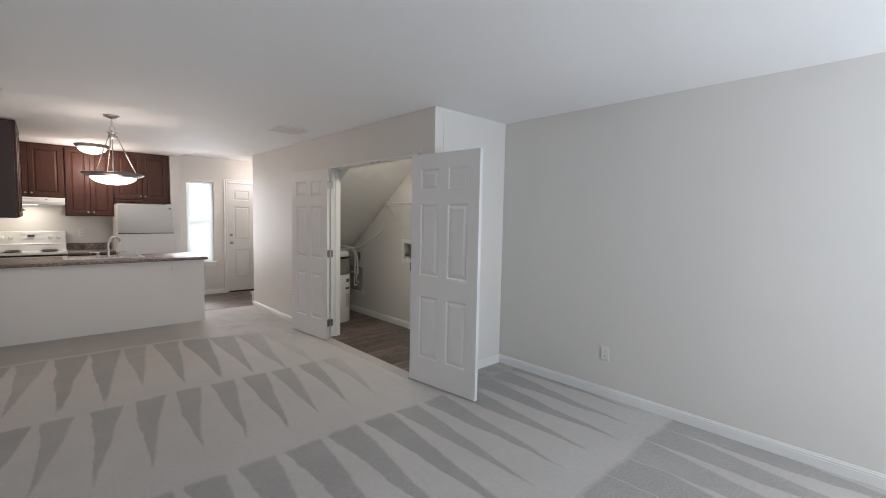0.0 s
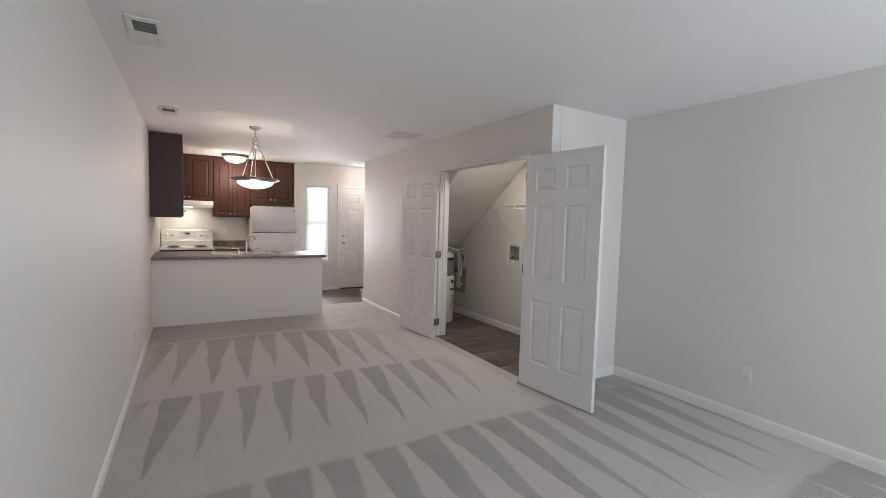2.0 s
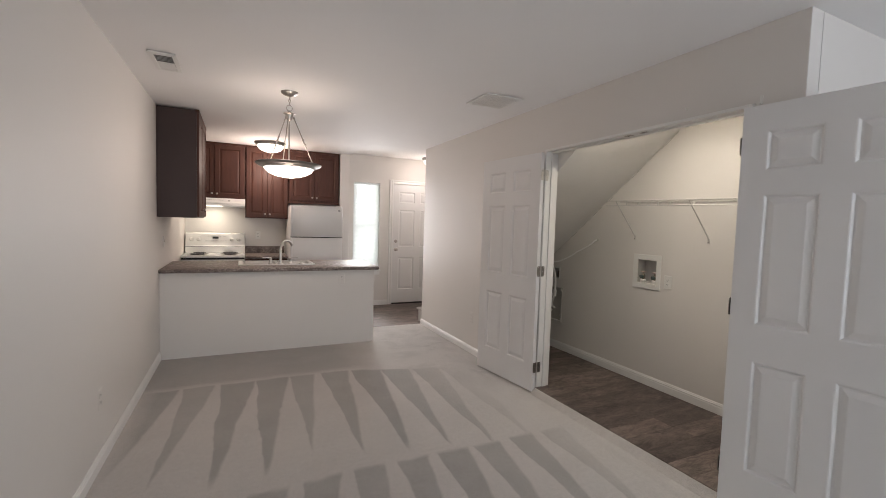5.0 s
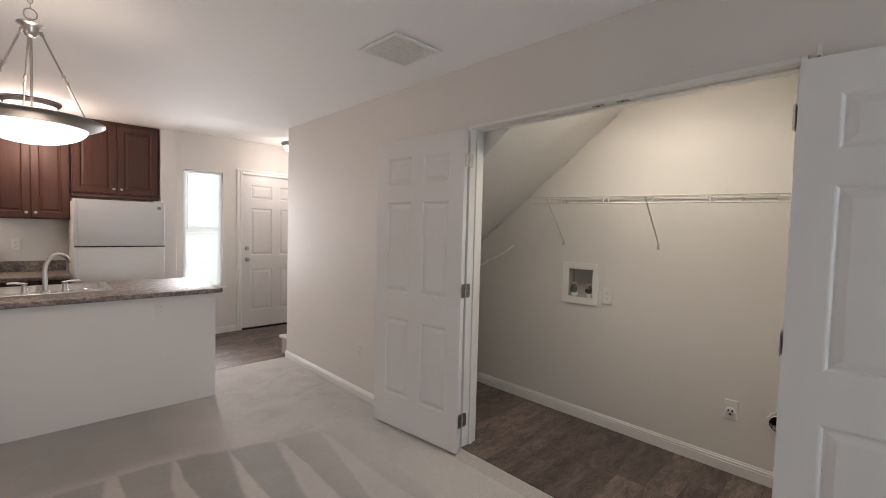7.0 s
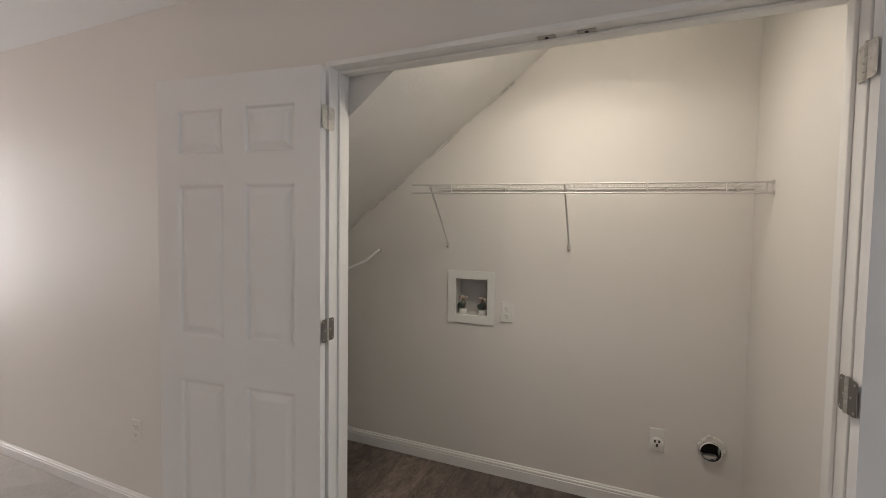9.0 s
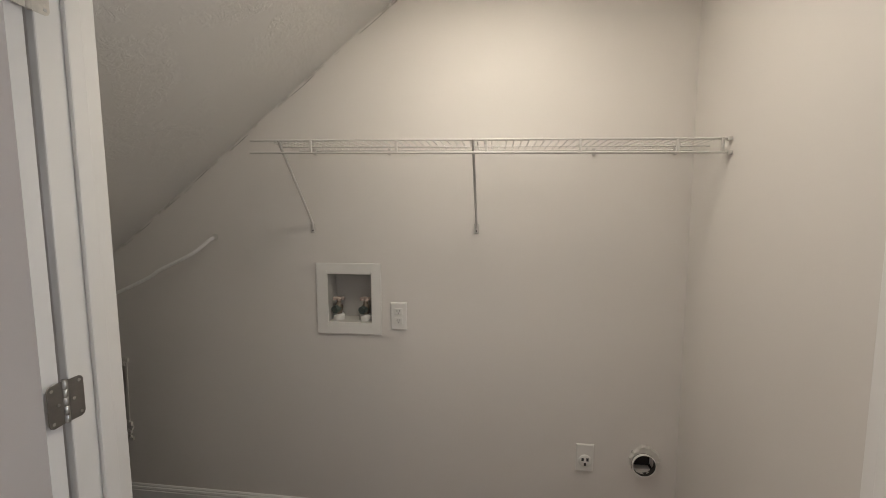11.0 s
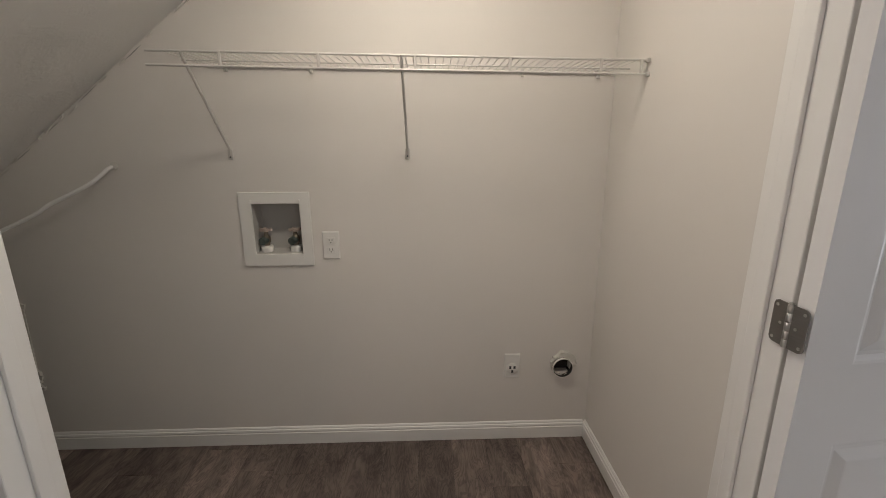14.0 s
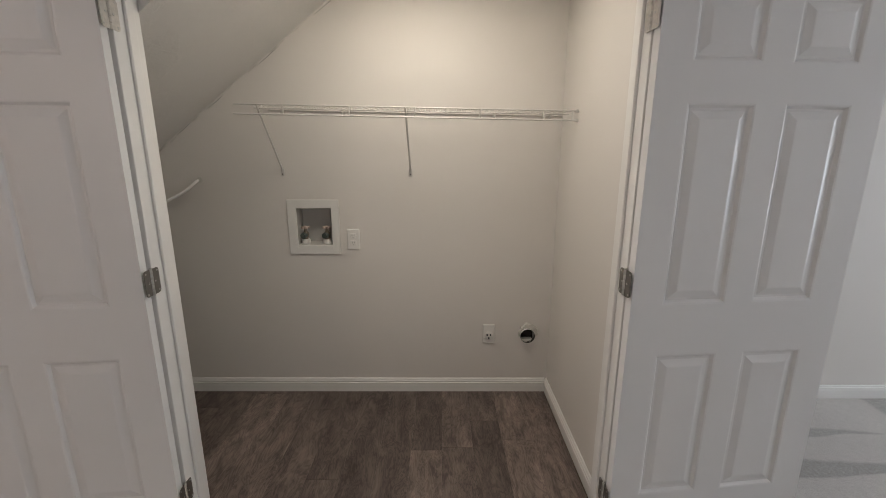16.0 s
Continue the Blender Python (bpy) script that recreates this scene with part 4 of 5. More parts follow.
part("handle", tube(smooth_path([(RL + 0.06, RF - 0.03, 0.80), (RL + 0.065, RF - 0.065, 0.80), (RR - 0.065, RF - 0.065, 0.80), (RR - 0.06, RF - 0.03, 0.80)], 4), 0.011, 10), M_WHITE, door, smooth=True)
for i in range(14):
    x = RL + 0.06 + i * 0.049
    part("slot", boxes((x, x + 0.034, RF - 0.0305, RF - 0.027, 0.838, 0.845)), M_GREY, door)
part("drawer", boxes((RL + 0.004, RR - 0.004, RF - 0.026, RF - 0.001, 0.05, 0.23)), M_WHITE, rng, "", 0.008, True)
for x in (RL + 0.03, RR - 0.03):
    for y in (RF + 0.05, 8.6):
        part("foot", lathe([(0.015, 0.0), (0.015, 0.0295)], (x, y, 0.0), 12), M_BLACK, rng)

# ---- hood ----
hood = thing("range_hood", (-0.18, 8.5, 1.57), "white under-cabinet range hood with its lamp lit", "range hood")
bm = bmesh.new()
loop = []
for x in (-0.563, 0.193):
    loop.append([bm.verts.new((x, y, z)) for y, z in ((8.715, 1.585), (8.715, 1.688), (8.315, 1.688), (8.275, 1.625), (8.275, 1.585))])
for i in range(5):
    bm.faces.new((loop[0][i], loop[0][(i + 1) % 5], loop[1][(i + 1) % 5], loop[1][i]))
bm.faces.new(loop[0])
bm.faces.new(loop[1])
body = part("body", bm, M_WHITE, hood, "", 0.004)
for i in range(12):
    part("vent_slit", boxes((-0.36 + i * 0.024, -0.342 + i * 0.024, 8.291, 8.30, 1.657, 1.661)), M_GREY, body)
part("switch", boxes((-0.02, 0.005, 8.285, 8.30, 1.648, 1.662)), M_GREY, body, "", 0.001)
part("lens", boxes((-0.30, -0.10, 8.46, 8.58, 1.5752, 1.5845)), M_HOODLENS, hood, "lit frosted lamp cover", 0.004)
for a, b in ((-0.55, -0.31), (-0.09, 0.18)):
    part("filter", boxes((a, b, 8.34, 8.66, 1.5745, 1.5845)), M_STEEL, hood, "", 0.002)

# ---- fridge ----
fridge = thing("refrigerator", (1.12, 8.35, 0), "white top-freezer refrigerator with two pebbled doors", "refrigerator")
GL, GR, GF = 0.768, 1.495, 7.99
part("cabinet", boxes((GL, GR, GF + 0.075, 8.69, 0.02, 1.615)), M_FRIDGE, fridge, "", 0.006, True)
# carried 1 cm past the right side as a dark line beside the doors
part("gasket", boxes((GL + 0.008, GR + 0.010, GF + 0.062, GF + 0.0745, 0.11, 1.625)), M_RUBBER, fridge)
for nm, z0, z1 in (("freezer_door", 1.183, 1.63), ("fridge_door", 0.11, 1.171)):
    d = part(nm, boxes((GL, GR, GF, GF + 0.0615, z0, z1)), M_FRIDGE, fridge, "", 0.005, True)
    lo, hi = (z0 + 0.012, z1 - 0.012)
    part("handle", boxes((GL + 0.002, GL + 0.030, GF - 0.014, GF - 0.001, lo, hi)), M_FRIDGE, d, "slim moulded edge handle", 0.006, True)
    if nm == "freezer_door":
        part("badge", lathe([(0.0, -0.004), (0.015, -0.004), (0.017, 0.0), (0.0, 0.0)], (GR - 0.05, GF, z1 - 0.06), 20, "y"), M_GREY, d, "small round grey emblem")
part("hinge_cover", boxes((GR - 0.09, GR - 0.01, GF + 0.03, GF + 0.12, 1.6305, 1.645)), M_PLASTIC, fridge, "", 0.004)
part("kick_plate", boxes((GL + 0.01, GR - 0.01, GF + 0.08, GF + 0.1, 0.0, 0.1)), M_GREY, fridge)


# ---- lamps ----
def bowl_profile(r, drop, z, wall=0.006):
    """Outside and inside of a shallow glass bowl whose rim is at z."""
    outer = [(r * math.sin(a), z - drop * (math.cos(a) - 0.0) + 0.0) for a in (math.pi / 2 * k / 12 for k in range(13))]
    inner = [((r - wall) * math.sin(a), z - (drop - wall) * math.cos(a)) for a in (math.pi / 2 * k / 12 for k in range(12, -1, -1))]
    return [(max(p, 0.0), q) for p, q in outer + inner]


px, py = 0.492, 5.41
pendant = thing("pendant_lamp", (px, py, H), "brushed nickel pendant lamp with lit frosted bowl on three rods", "pendant lamp")
part("canopy", lathe([(0.0, H - 0.036), (0.02, H - 0.034), (0.05, H - 0.022), (0.066, H - 0.010), (0.068, H - 0.0005), (0.0, H - 0.0005)], (px, py, 0), 32), M_NICKEL, pendant, smooth=True)
zc = H - 0.034
for i in range(3):
    link = [(px + (0.009 * math.cos(a) if i % 2 else 0), py + (0 if i % 2 else 0.009 * math.cos(a)), zc - 0.012 + 0.014 * math.sin(a)) for a in (2 * math.pi * k / 14 for k in range(14))]
    part("chain_link", tube(link, 0.0022, 6, closed=True), M_NICKEL, pendant, smooth=True)
    zc -= 0.022
ring = [(px + 0.022 * math.cos(a), py, 2.330 + 0.024 * math.sin(a)) for a in (2 * math.pi * k / 20 for k in range(20))]
part("loop", tube(ring, 0.003, 6, closed=True), M_NICKEL, pendant, smooth=True)
part("hub", lathe([(0.0, 2.312), (0.008, 2.31), (0.01, 2.295), (0.045, 2.29), (0.048, 2.284), (0.03, 2.276), (0.026, 2.25), (0.02, 2.236), (0.008, 2.228), (0.0, 2.226)], (px, py, 0), 28), M_NICKEL, pendant, smooth=True)
part("stem", tube([(px, py, 2.23), (px, py, 1.82)], 0.0055, 10), M_NICKEL, pendant, smooth=True)
for k in range(3):
    a = radians(100 + 120 * k)
    p0 = Vector((px + 0.034 * math.cos(a), py + 0.034 * math.sin(a), 2.258))
    p1 = Vector((px + 0.196 * math.cos(a), py + 0.196 * math.sin(a), 1.880))
    rod = part("rod", tube([p0, p1], 0.0042, 8), M_NICKEL, pendant, smooth=True)
    for f in (0.02, 0.48, 0.56):
        q, d = p0.lerp(p1, f), (p1 - p0).normalized()
        part("collar", tube([q - d * 0.008, q, q + d * 0.008], 0.0075, 10), M_NICKEL, rod, smooth=True)
    part("rod_nut", lathe([(0.0, 0.0), (0.011, 0.0), (0.011, 0.006), (0.006, 0.012), (0.0, 0.013)], (p1.x, p1.y, p1.z - 0.003), 14), M_NICKEL, rod, smooth=True)
rim_profile = [(0.176, 1.852), (0.192, 1.842), (0.214, 1.846), (0.226, 1.855), (0.242, 1.860), (0.256, 1.870), (0.259, 1.878), (0.250, 1.882), (0.218, 1.876), (0.206, 1.883), (0.178, 1.886), (0.174, 1.867), (0.176, 1.852)]
part("rim", lathe(rim_profile, (px, py, 0), 64), M_PEWTER, pendant, "dark brushed metal ring", smooth=True)
part("glass_bowl", lathe(bowl_profile(0.196, 0.088, 1.853), (px, py, 0), 56), M_BOWL, pendant, "lit frosted white glass bowl", smooth=True)


def flush_lamp(x, y, r, label, top=H):
    ob = thing("flush_lamp", (x, y, top), label, "ceiling lamp", "flush ceiling lamps")
    part("pan", lathe([(0.0, top - 0.0005), (r * 0.98, top - 0.0005), (r, top - 0.012), (r * 0.92, top - 0.03), (r * 0.88, top - 0.04), (r * 0.8, top - 0.042), (0.0, top - 0.03)], (x, y, 0), 48), M_PEWTER, ob, "dark nickel pan", smooth=True)
    part("glass_bowl", lathe(bowl_profile(r * 0.83, 0.095, top - 0.04), (x, y, 0), 40), M_BOWL, ob, "lit frosted white glass bowl", smooth=True)
    part("finial", lathe([(0.0, top - 0.15), (0.008, top - 0.147), (0.009, top - 0.14), (0.0, top - 0.135)], (x, y, 0), 12), M_NICKEL, ob, smooth=True)


flush_lamp(0.50, 7.98, 0.205, "nickel flush ceiling lamp with a lit glass bowl in the kitchen")
flush_lamp(2.98, 8.15, 0.17, "nickel flush ceiling lamp with a lit glass bowl over the entry", 2.496)
cx, cy = 2.715, 3.69
holder = thing("closet_lamp", (cx, cy, H), "round white flush lamp, lit, on the closet ceiling", "ceiling lamp")
part("base", lathe([(0.0, H - 0.03), (0.12, H - 0.03), (0.128, H - 0.02), (0.128, H - 0.0005), (0.0, H - 0.0005)], (cx, cy, 0), 32), M_PLASTIC, holder, smooth=True)
part("diffuser", lathe([(0.0, H - 0.075), (0.06, H - 0.07), (0.10, H - 0.05), (0.118, H - 0.0305), (0.0, H - 0.0305)], (cx, cy, 0), 32), M_CLOSETBOWL, holder, "lit white glass", smooth=True)


# ---- vents ----
def register(x0, x1, y0, y1, slats, along, label, open_at=None, fill=0.36):
    ob = thing("ceiling_vent", ((x0 + x1) / 2, (y0 + y1) / 2, H), label, "air vent", "ceiling vents")
    # grey sheet put behind the slats for the shade in their gaps
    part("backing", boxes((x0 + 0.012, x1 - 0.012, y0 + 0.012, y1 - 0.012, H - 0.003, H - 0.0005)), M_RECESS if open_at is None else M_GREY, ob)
    if open_at:
        g0, g1 = (y0 + 0.028 + (y1 - y0 - 0.056) * f for f in open_at)
        damper = part("damper", boxes((x0 + 0.03, x1 - 0.03, g0, g1, H - 0.0055, H - 0.0035)), M_DUSK, ob, "dark open damper")
        for k in range(1, 5):
            y = g0 + (g1 - g0) * k / 5
            part("damper_blade", boxes((x0 + 0.03, x1 - 0.03, y - 0.004, y + 0.002, H - 0.0085, H - 0.0058)), M_GREY, damper)
    part("frame", sheet((x0, x1), (y0, y1), [(x0 + 0.026, x1 - 0.026, y0 + 0.026, y1 - 0.026)], H - 0.012, H - 0.0035, "z"), M_TRIM, ob, "", 0.003)
    a, b = (y0 + 0.028, y1 - 0.028) if along == "x" else (x0 + 0.028, x1 - 0.028)
    for i in range(slats):
        c = a + (b - a) * (i + 0.5) / slats
        if open_at and open_at[0] < (i + 0.5) / slats < open_at[1]:
            continue
        bm = bmesh.new()
        w = (b - a) / slats * fill
        if along == "x":
            vs = box(bm, x0 + 0.027, x1 - 0.027, c - w, c + w, H - 0.0105, H - 0.0085)
            for v in vs:
                v.co.z -= (v.co.y - c) * 0.15
        else:
            vs = box(bm, c - w, c + w, y0 + 0.027, y1 - 0.027, H - 0.0115, H - 0.0095)
            for v in vs:
                v.co.z += (v.co.x - c) * 0.1
        part("slat", bm, M_TRIM, ob)
    return ob


register(-0.44, -0.28, 2.83, 3.24, 14, "x", "white ceiling register with a dark damper gap near the side wall", (0.10, 0.50))
register(-0.40, -0.245, 4.93, 5.30, 14, "x", "white ceiling register with a dark damper gap further along the wall", (0.10, 0.50))
grille = register(1.857, 2.197, 4.57, 4.91, 24, "y", "square white ceiling return grille with fine slats and one cross bar", None, 0.37)
part("cross_bar", boxes((1.882, 2.172, 4.736, 4.744, H - 0.0125, H - 0.0108)), M_TRIM, grille)


# ---- plates ----
def plate(base, axis, out, label, kind="outlet", name="wall_outlet", finish_mat=None):
    """A cover plate about 70 x 115 mm on a wall. base is its middle; axis and out say where it faces."""
    ob = thing(name, base, label, "switch" if kind == "switch" else "outlet")
    u = base[1] if axis == "x" else base[0]
    w = base[0] if axis == "x" else base[1]
    z = base[2]
    part("cover", stepped((u - 0.035, u + 0.035, z - 0.058, z + 0.058), ((0, 0), (0.004, 0.002), (0.006, 0.0024)) if finish_mat else ((0, 0), (0, 0.003), (0.004, 0.006)), w, out, axis), finish_mat or M_PLASTIC, ob)

    def bit(nm, du, dz, hw, hh, depth, mat):
        low = 0.002 if finish_mat else 0.0055
        a, b = sorted((w + out * low, w + out * (depth - 0.0055 + low)))
        size = (a, b, u + du - hw, u + du + hw) if axis == "x" else (u + du - hw, u + du + hw, a, b)
        return part(nm, boxes((*size, z + dz - hh, z + dz + hh)), mat, ob, "", 0.0015 if mat is M_PLASTIC else 0.0)

    if kind == "outlet":
        for dz in (-0.02, 0.02):
            bit("socket", 0, dz, 0.016, 0.0135, 0.0085, finish_mat or M_PLASTIC)
            for du in (-0.006, 0.006):
                bit("slot", du, dz + 0.003, 0.0012, 0.0045, 0.0092, M_PRINT)
            bit("slot", 0, dz - 0.007, 0.002, 0.002, 0.0092, M_PRINT)
    elif kind == "switch":
        bit("toggle", 0, 0, 0.006, 0.012, 0.014, M_PLASTIC)
    elif kind == "dryer":
        part("socket", lathe([(0.0, -0.0125), (0.022, -0.012), (0.0255, -0.009), (0.026, -0.0055), (0.0, -0.0055)], (w, u, z - 0.012), 24, "x"), M_PLASTIC, ob, "round raised receptacle", smooth=True)
        for du, dz in ((-0.0095, -0.004), (0.0095, -0.004), (0.0, -0.024)):
            bit("slot", du, dz, 0.0046, 0.0066, 0.0130, M_PRINT)
    elif kind == "open":
        bit("slot", 0, 0.022, 0.008, 0.012, 0.0066, M_PRINT)
    return ob


plate((RX - 0.0005, 1.60, 0.375), "x", -1, "white duplex outlet low on the living room wall")
plate((FX - 0.0005, 5.76, 0.40), "x", -1, "duplex outlet painted over in the wall colour on the hall wall", finish_mat=M_WALL)
plate((FX - 0.0005, 5.52, 1.40), "x", -1, "white wall plate with a dark switch slot", "open", "wall_switch")
plate((RX - 0.0005, 4.088, 0.988), "x", -1, "white duplex outlet beside the washer valve box")
plate((RX - 0.0005, 3.318, 0.42), "x", -1, "white cover plate with a round three-slot dryer outlet", "dryer")
plate((0.375, NY - 0.0005, 1.17), "y", -1, "white duplex outlet above the short countertop")
plate((LX + 0.0005, 6.85, 1.16), "x", 1, "white switch plate under the side cabinet", "switch", "wall_switch")
plate((1.19, 6.5645, 0.765), "y", -1, "outlet painted over in the wall colour on the peninsula", finish_mat=M_WALL)
plate((LX + 0.0005, 4.6, 0.38), "x", 1, "outlet painted over in the wall colour, low on the side wall", finish_mat=M_WALL)

hook = thing("wall_hook", (FX, 3.33, 2.13), "tiny white hook above the closet doorway", "hook")
part("stem", tube([(FX - 0.0005, 3.33, 2.13), (FX - 0.012, 3.33, 2.13), (FX - 0.014, 3.33, 2.138)], 0.003, 8), M_PLASTIC, hook, smooth=True)

clip = thing("wall_bracket", (FX, 2.935, 2.085), "small white plastic blind bracket above the closet door", "bracket")
part("plate", boxes((FX - 0.004, FX - 0.0005, 2.928, 2.942, 2.066, 2.108)), M_PLASTIC, clip, "", 0.001)
part("lip", boxes((FX - 0.016, FX - 0.004, 2.930, 2.940, 2.066, 2.072)), M_PLASTIC, clip, "", 0.001)

# ---- washer valve box ----
vb = thing("washer_valve_box", (RX, 4.305, 0.92), "white recessed washer supply box with two valves", "valve box")
part("flange", sheet((4.161, 4.446), (0.903, 1.209), [(4.205, 4.395, 0.955, 1.161)], RX - 0.008, RX - 0.0005, "x"), M_PLASTIC, vb, "", 0.003)
# box liner greyed, the shade of the recess put into its colour
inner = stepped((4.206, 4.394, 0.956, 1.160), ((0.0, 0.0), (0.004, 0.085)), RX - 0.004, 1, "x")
part("recess", inner, M_RECESS, vb, "inside of the box, greyed for its shade")
for y in (4.362, 4.242):
    v = part("valve", lathe([(0.0, 0.956), (0.024, 0.957), (0.025, 0.978), (0.021, 0.983), (0.0, 0.984)], (RX + 0.032, y, 0), 18), M_PLASTIC, vb, "white plastic valve collar", smooth=True)
    part("stem", lathe([(0.0, 0.983), (0.012, 0.983), (0.012, 0.992), (0.0165, 0.996), (0.0165, 1.020), (0.010, 1.026), (0.008, 1.042), (0.0, 1.043)], (RX + 0.032, y, 0), 16), M_BRASS, v, "old brass valve body", smooth=True)
    part("outlet", tube([(RX + 0.032, y, 1.007), (RX + 0.016, y + 0.006, 1.006), (RX + 0.004, y + 0.010, 1.004)], 0.0165, 14), M_VERDIGRIS, v, "dark green tarnished hose thread", smooth=True)
    grip = bmesh.new()
    for k in range(4):
        a = math.pi / 2 * k + 0.4
        lathe([(0.0, 1.042), (0.0085, 1.043), (0.010, 1.049), (0.0085, 1.055), (0.0, 1.056)], (RX + 0.032 + 0.013 * math.cos(a), y + 0.016 * math.sin(a), 0), 10, bm=grip)
    box(grip, RX + 0.022, RX + 0.042, y - 0.012, y + 0.012, 1.044, 1.053)
    part("handle", grip, M_COPPER, v, "faded lobed valve handle", smooth=True)
for y in (4.203, 4.398):
    for z in (0.940, 1.174):
        part("screw", lathe([(0.0, -0.0105), (0.004, -0.0100), (0.0045, -0.0075)], (RX, y, z), 10, "x"), M_PLASTIC, vb)

# ---- dryer vent ----
dv = thing("dryer_vent", (RX, 3.095, 0.423), "round metal dryer duct in a ragged plaster hole", "dryer vent")
rnd = random.Random(11)
bm = bmesh.new()
steps = 36
inner, outer, lip = [], [], []
for i in range(steps):
    a = 2 * math.pi * i / steps
    ro = 0.055 * (1 + rnd.uniform(-0.08, 0.10) + 0.16 * max(0.0, math.cos(a - 2.3)))
    inner.append(bm.verts.new((RX - 0.010, 3.092 + 0.0455 * math.cos(a), 0.413 + 0.0455 * math.sin(a))))
    lip.append(bm.verts.new((RX - 0.009 - rnd.uniform(0, 0.005), 3.089 + (ro - 0.006) * math.cos(a), 0.425 + (ro - 0.006) * math.sin(a))))
    outer.append(bm.verts.new((RX - 0.0005, 3.089 + ro * math.cos(a), 0.425 + ro * math.sin(a))))
for i in range(steps):
    j = (i + 1) % steps
    bm.faces.new((inner[i], inner[j], lip[j], lip[i]))
    bm.faces.new((lip[i], lip[j], outer[j], outer[i]))
part("plaster_ring", bm, M_PLASTER, dv, "crumbled white plaster edge")
# duct metal coloured as dark as the shade it holds
part("duct", lathe([(0.043, -0.024), (0.0445, -0.024), (0.0445, 0.115), (0.0, 0.115), (0.0, 0.113), (0.042, 0.113), (0.042, -0.024), (0.043, -0.024)], (RX, 3.092, 0.413), 36, "x"), M_DUCTSHADE, dv, "duct end, darkened for the shade inside", smooth=True)
# unseen disc added to keep the duct's inside dark
part("flap", lathe([(0.0, 0.03), (0.0415, 0.03), (0.0415, 0.032), (0.0, 0.032)], (RX, 3.092, 0.413), 28, "x"), M_DUCTSHADE, dv, "added dark disc for the shade inside the duct")
part("duct_lip", lathe([(0.043, -0.024), (0.0455, -0.025), (0.0465, -0.018), (0.045, -0.012), (0.043, -0.024)], (RX, 3.092, 0.413), 36, "x"), M_PLASTIC, dv, "white painted lip", smooth=True)

# ---- wire shelf ----
SX0, SX1, SY0, SY1, SZ = 3.157, RX - 0.006, 2.964, 4.56, 1.652


def sag(y):
    """The shelf hangs a little lower towards its bracketed end."""
    return SZ + 0.018 * (y - 2.95)


shelf = thing("wire_shelf", (3.28, 3.76, SZ), "white vinyl-coated wire shelf on two diagonal struts", "wire shelf")
for nm, x, dz, r, y1 in (("front_rail", SX0, 0.0, 0.0038, SY1), ("lower_rail", SX0 - 0.004, -0.043, 0.0038, SY1), ("back_rail", SX1, -0.004, 0.003, SY1 - 0.06), ("mid_rail", (SX0 + SX1) / 2, -0.006, 0.0026, SY1 - 0.04)):
    part(nm, tube([(x, SY0 + 0.004, sag(SY0) + dz), (x, y1, sag(y1) + dz)], r, 8), M_WIRE, shelf, smooth=True)
wire = finish(tube([(SX1, 0, 0.003), (SX0 + 0.004, 0, 0.003)], 0.0014, 5), M_WIRE, smooth=True)
y = 2.992
while y < SY1 - 0.03:
    ob = new("deck_wire", wire)
    ob.parent, ob.matrix_parent_inverse = shelf, shelf.matrix_basis.inverted()
    ob.matrix_basis = pose(0, y, sag(y))
    y += 0.0254
for y in (3.119, 3.416, 3.72, 4.026, 4.333):
    part("clip_band", boxes((SX0 - 0.006, SX0 + 0.003, y - 0.0042, y + 0.0042, sag(y) - 0.045, sag(y) + 0.003)), M_WIRE, shelf, "", 0.0015)
part("end_band", boxes((SX0 - 0.008, SX0 + 0.004, 2.985, 2.992, sag(2.99) - 0.046, sag(2.99) + 0.004)), M_WIRE, shelf, "", 0.002)
for y in (3.03, 3.321, 4.115, 4.43):
    part("wall_clip", boxes((RX - 0.014, RX - 0.0005, y - 0.006, y + 0.006, sag(y) - 0.022, sag(y) + 0.006)), M_WIRE, shelf, "", 0.002)
for y in (4.452, 3.764):
    z = sag(y)
    strut = part("strut", tube([(SX0 - 0.002, y, z + 0.002), (SX0 + 0.012, y, z - 0.02), (RX - 0.006, y, 1.375), (RX - 0.004, y, 1.355)], 0.0048, 8), M_WIRE, shelf, "", smooth=True)
    part("foot_plate", boxes((RX - 0.006, RX - 0.0005, y - 0.010, y + 0.010, 1.335, 1.375)), M_WIRE, strut, "", 0.003)
    part("screw", lathe([(0.0, -0.008), (0.0035, -0.0075), (0.0035, -0.006)], (RX, y, 1.346), 8, "x"), M_PRINT, strut)
for z, x in ((sag(2.96), SX0), (sag(2.96) - 0.043, SX0 - 0.004)):
    part("end_bracket", boxes((x - 0.010, x + 0.010, 2.9625, 2.974, z - 0.007, z + 0.007)), M_WIRE, shelf, "", 0.003)

# ---- water heater and plumbing ----
hx, hy = 2.885, 5.29
heater = thing("water_heater", (hx, hy, CLZ), "short white electric water heater under the sloped ceiling", "water heater")
tank = part("tank", lathe([(0.0, CLZ), (0.215, CLZ), (0.22, CLZ + 0.01), (0.22, 0.685), (0.214, 0.70), (0.20, 0.705)], (hx, hy, 0), 48), M_WHITE, heater, "white enamelled jacket", smooth=True)
part("collar", lathe([(0.206, 0.70), (0.212, 0.715), (0.215, 0.80), (0.208, 0.90), (0.19, 0.935), (0.0, 0.94)], (hx, hy, 0), 40), M_FOIL, heater, "grey wrapped insulation", smooth=True)
part("band", lathe([(0.214, 0.925), (0.217, 0.928), (0.217, 0.945), (0.214, 0.948), (0.19, 0.948)], (hx, hy, 0), 40), M_BLACK, heater, "", smooth=True)
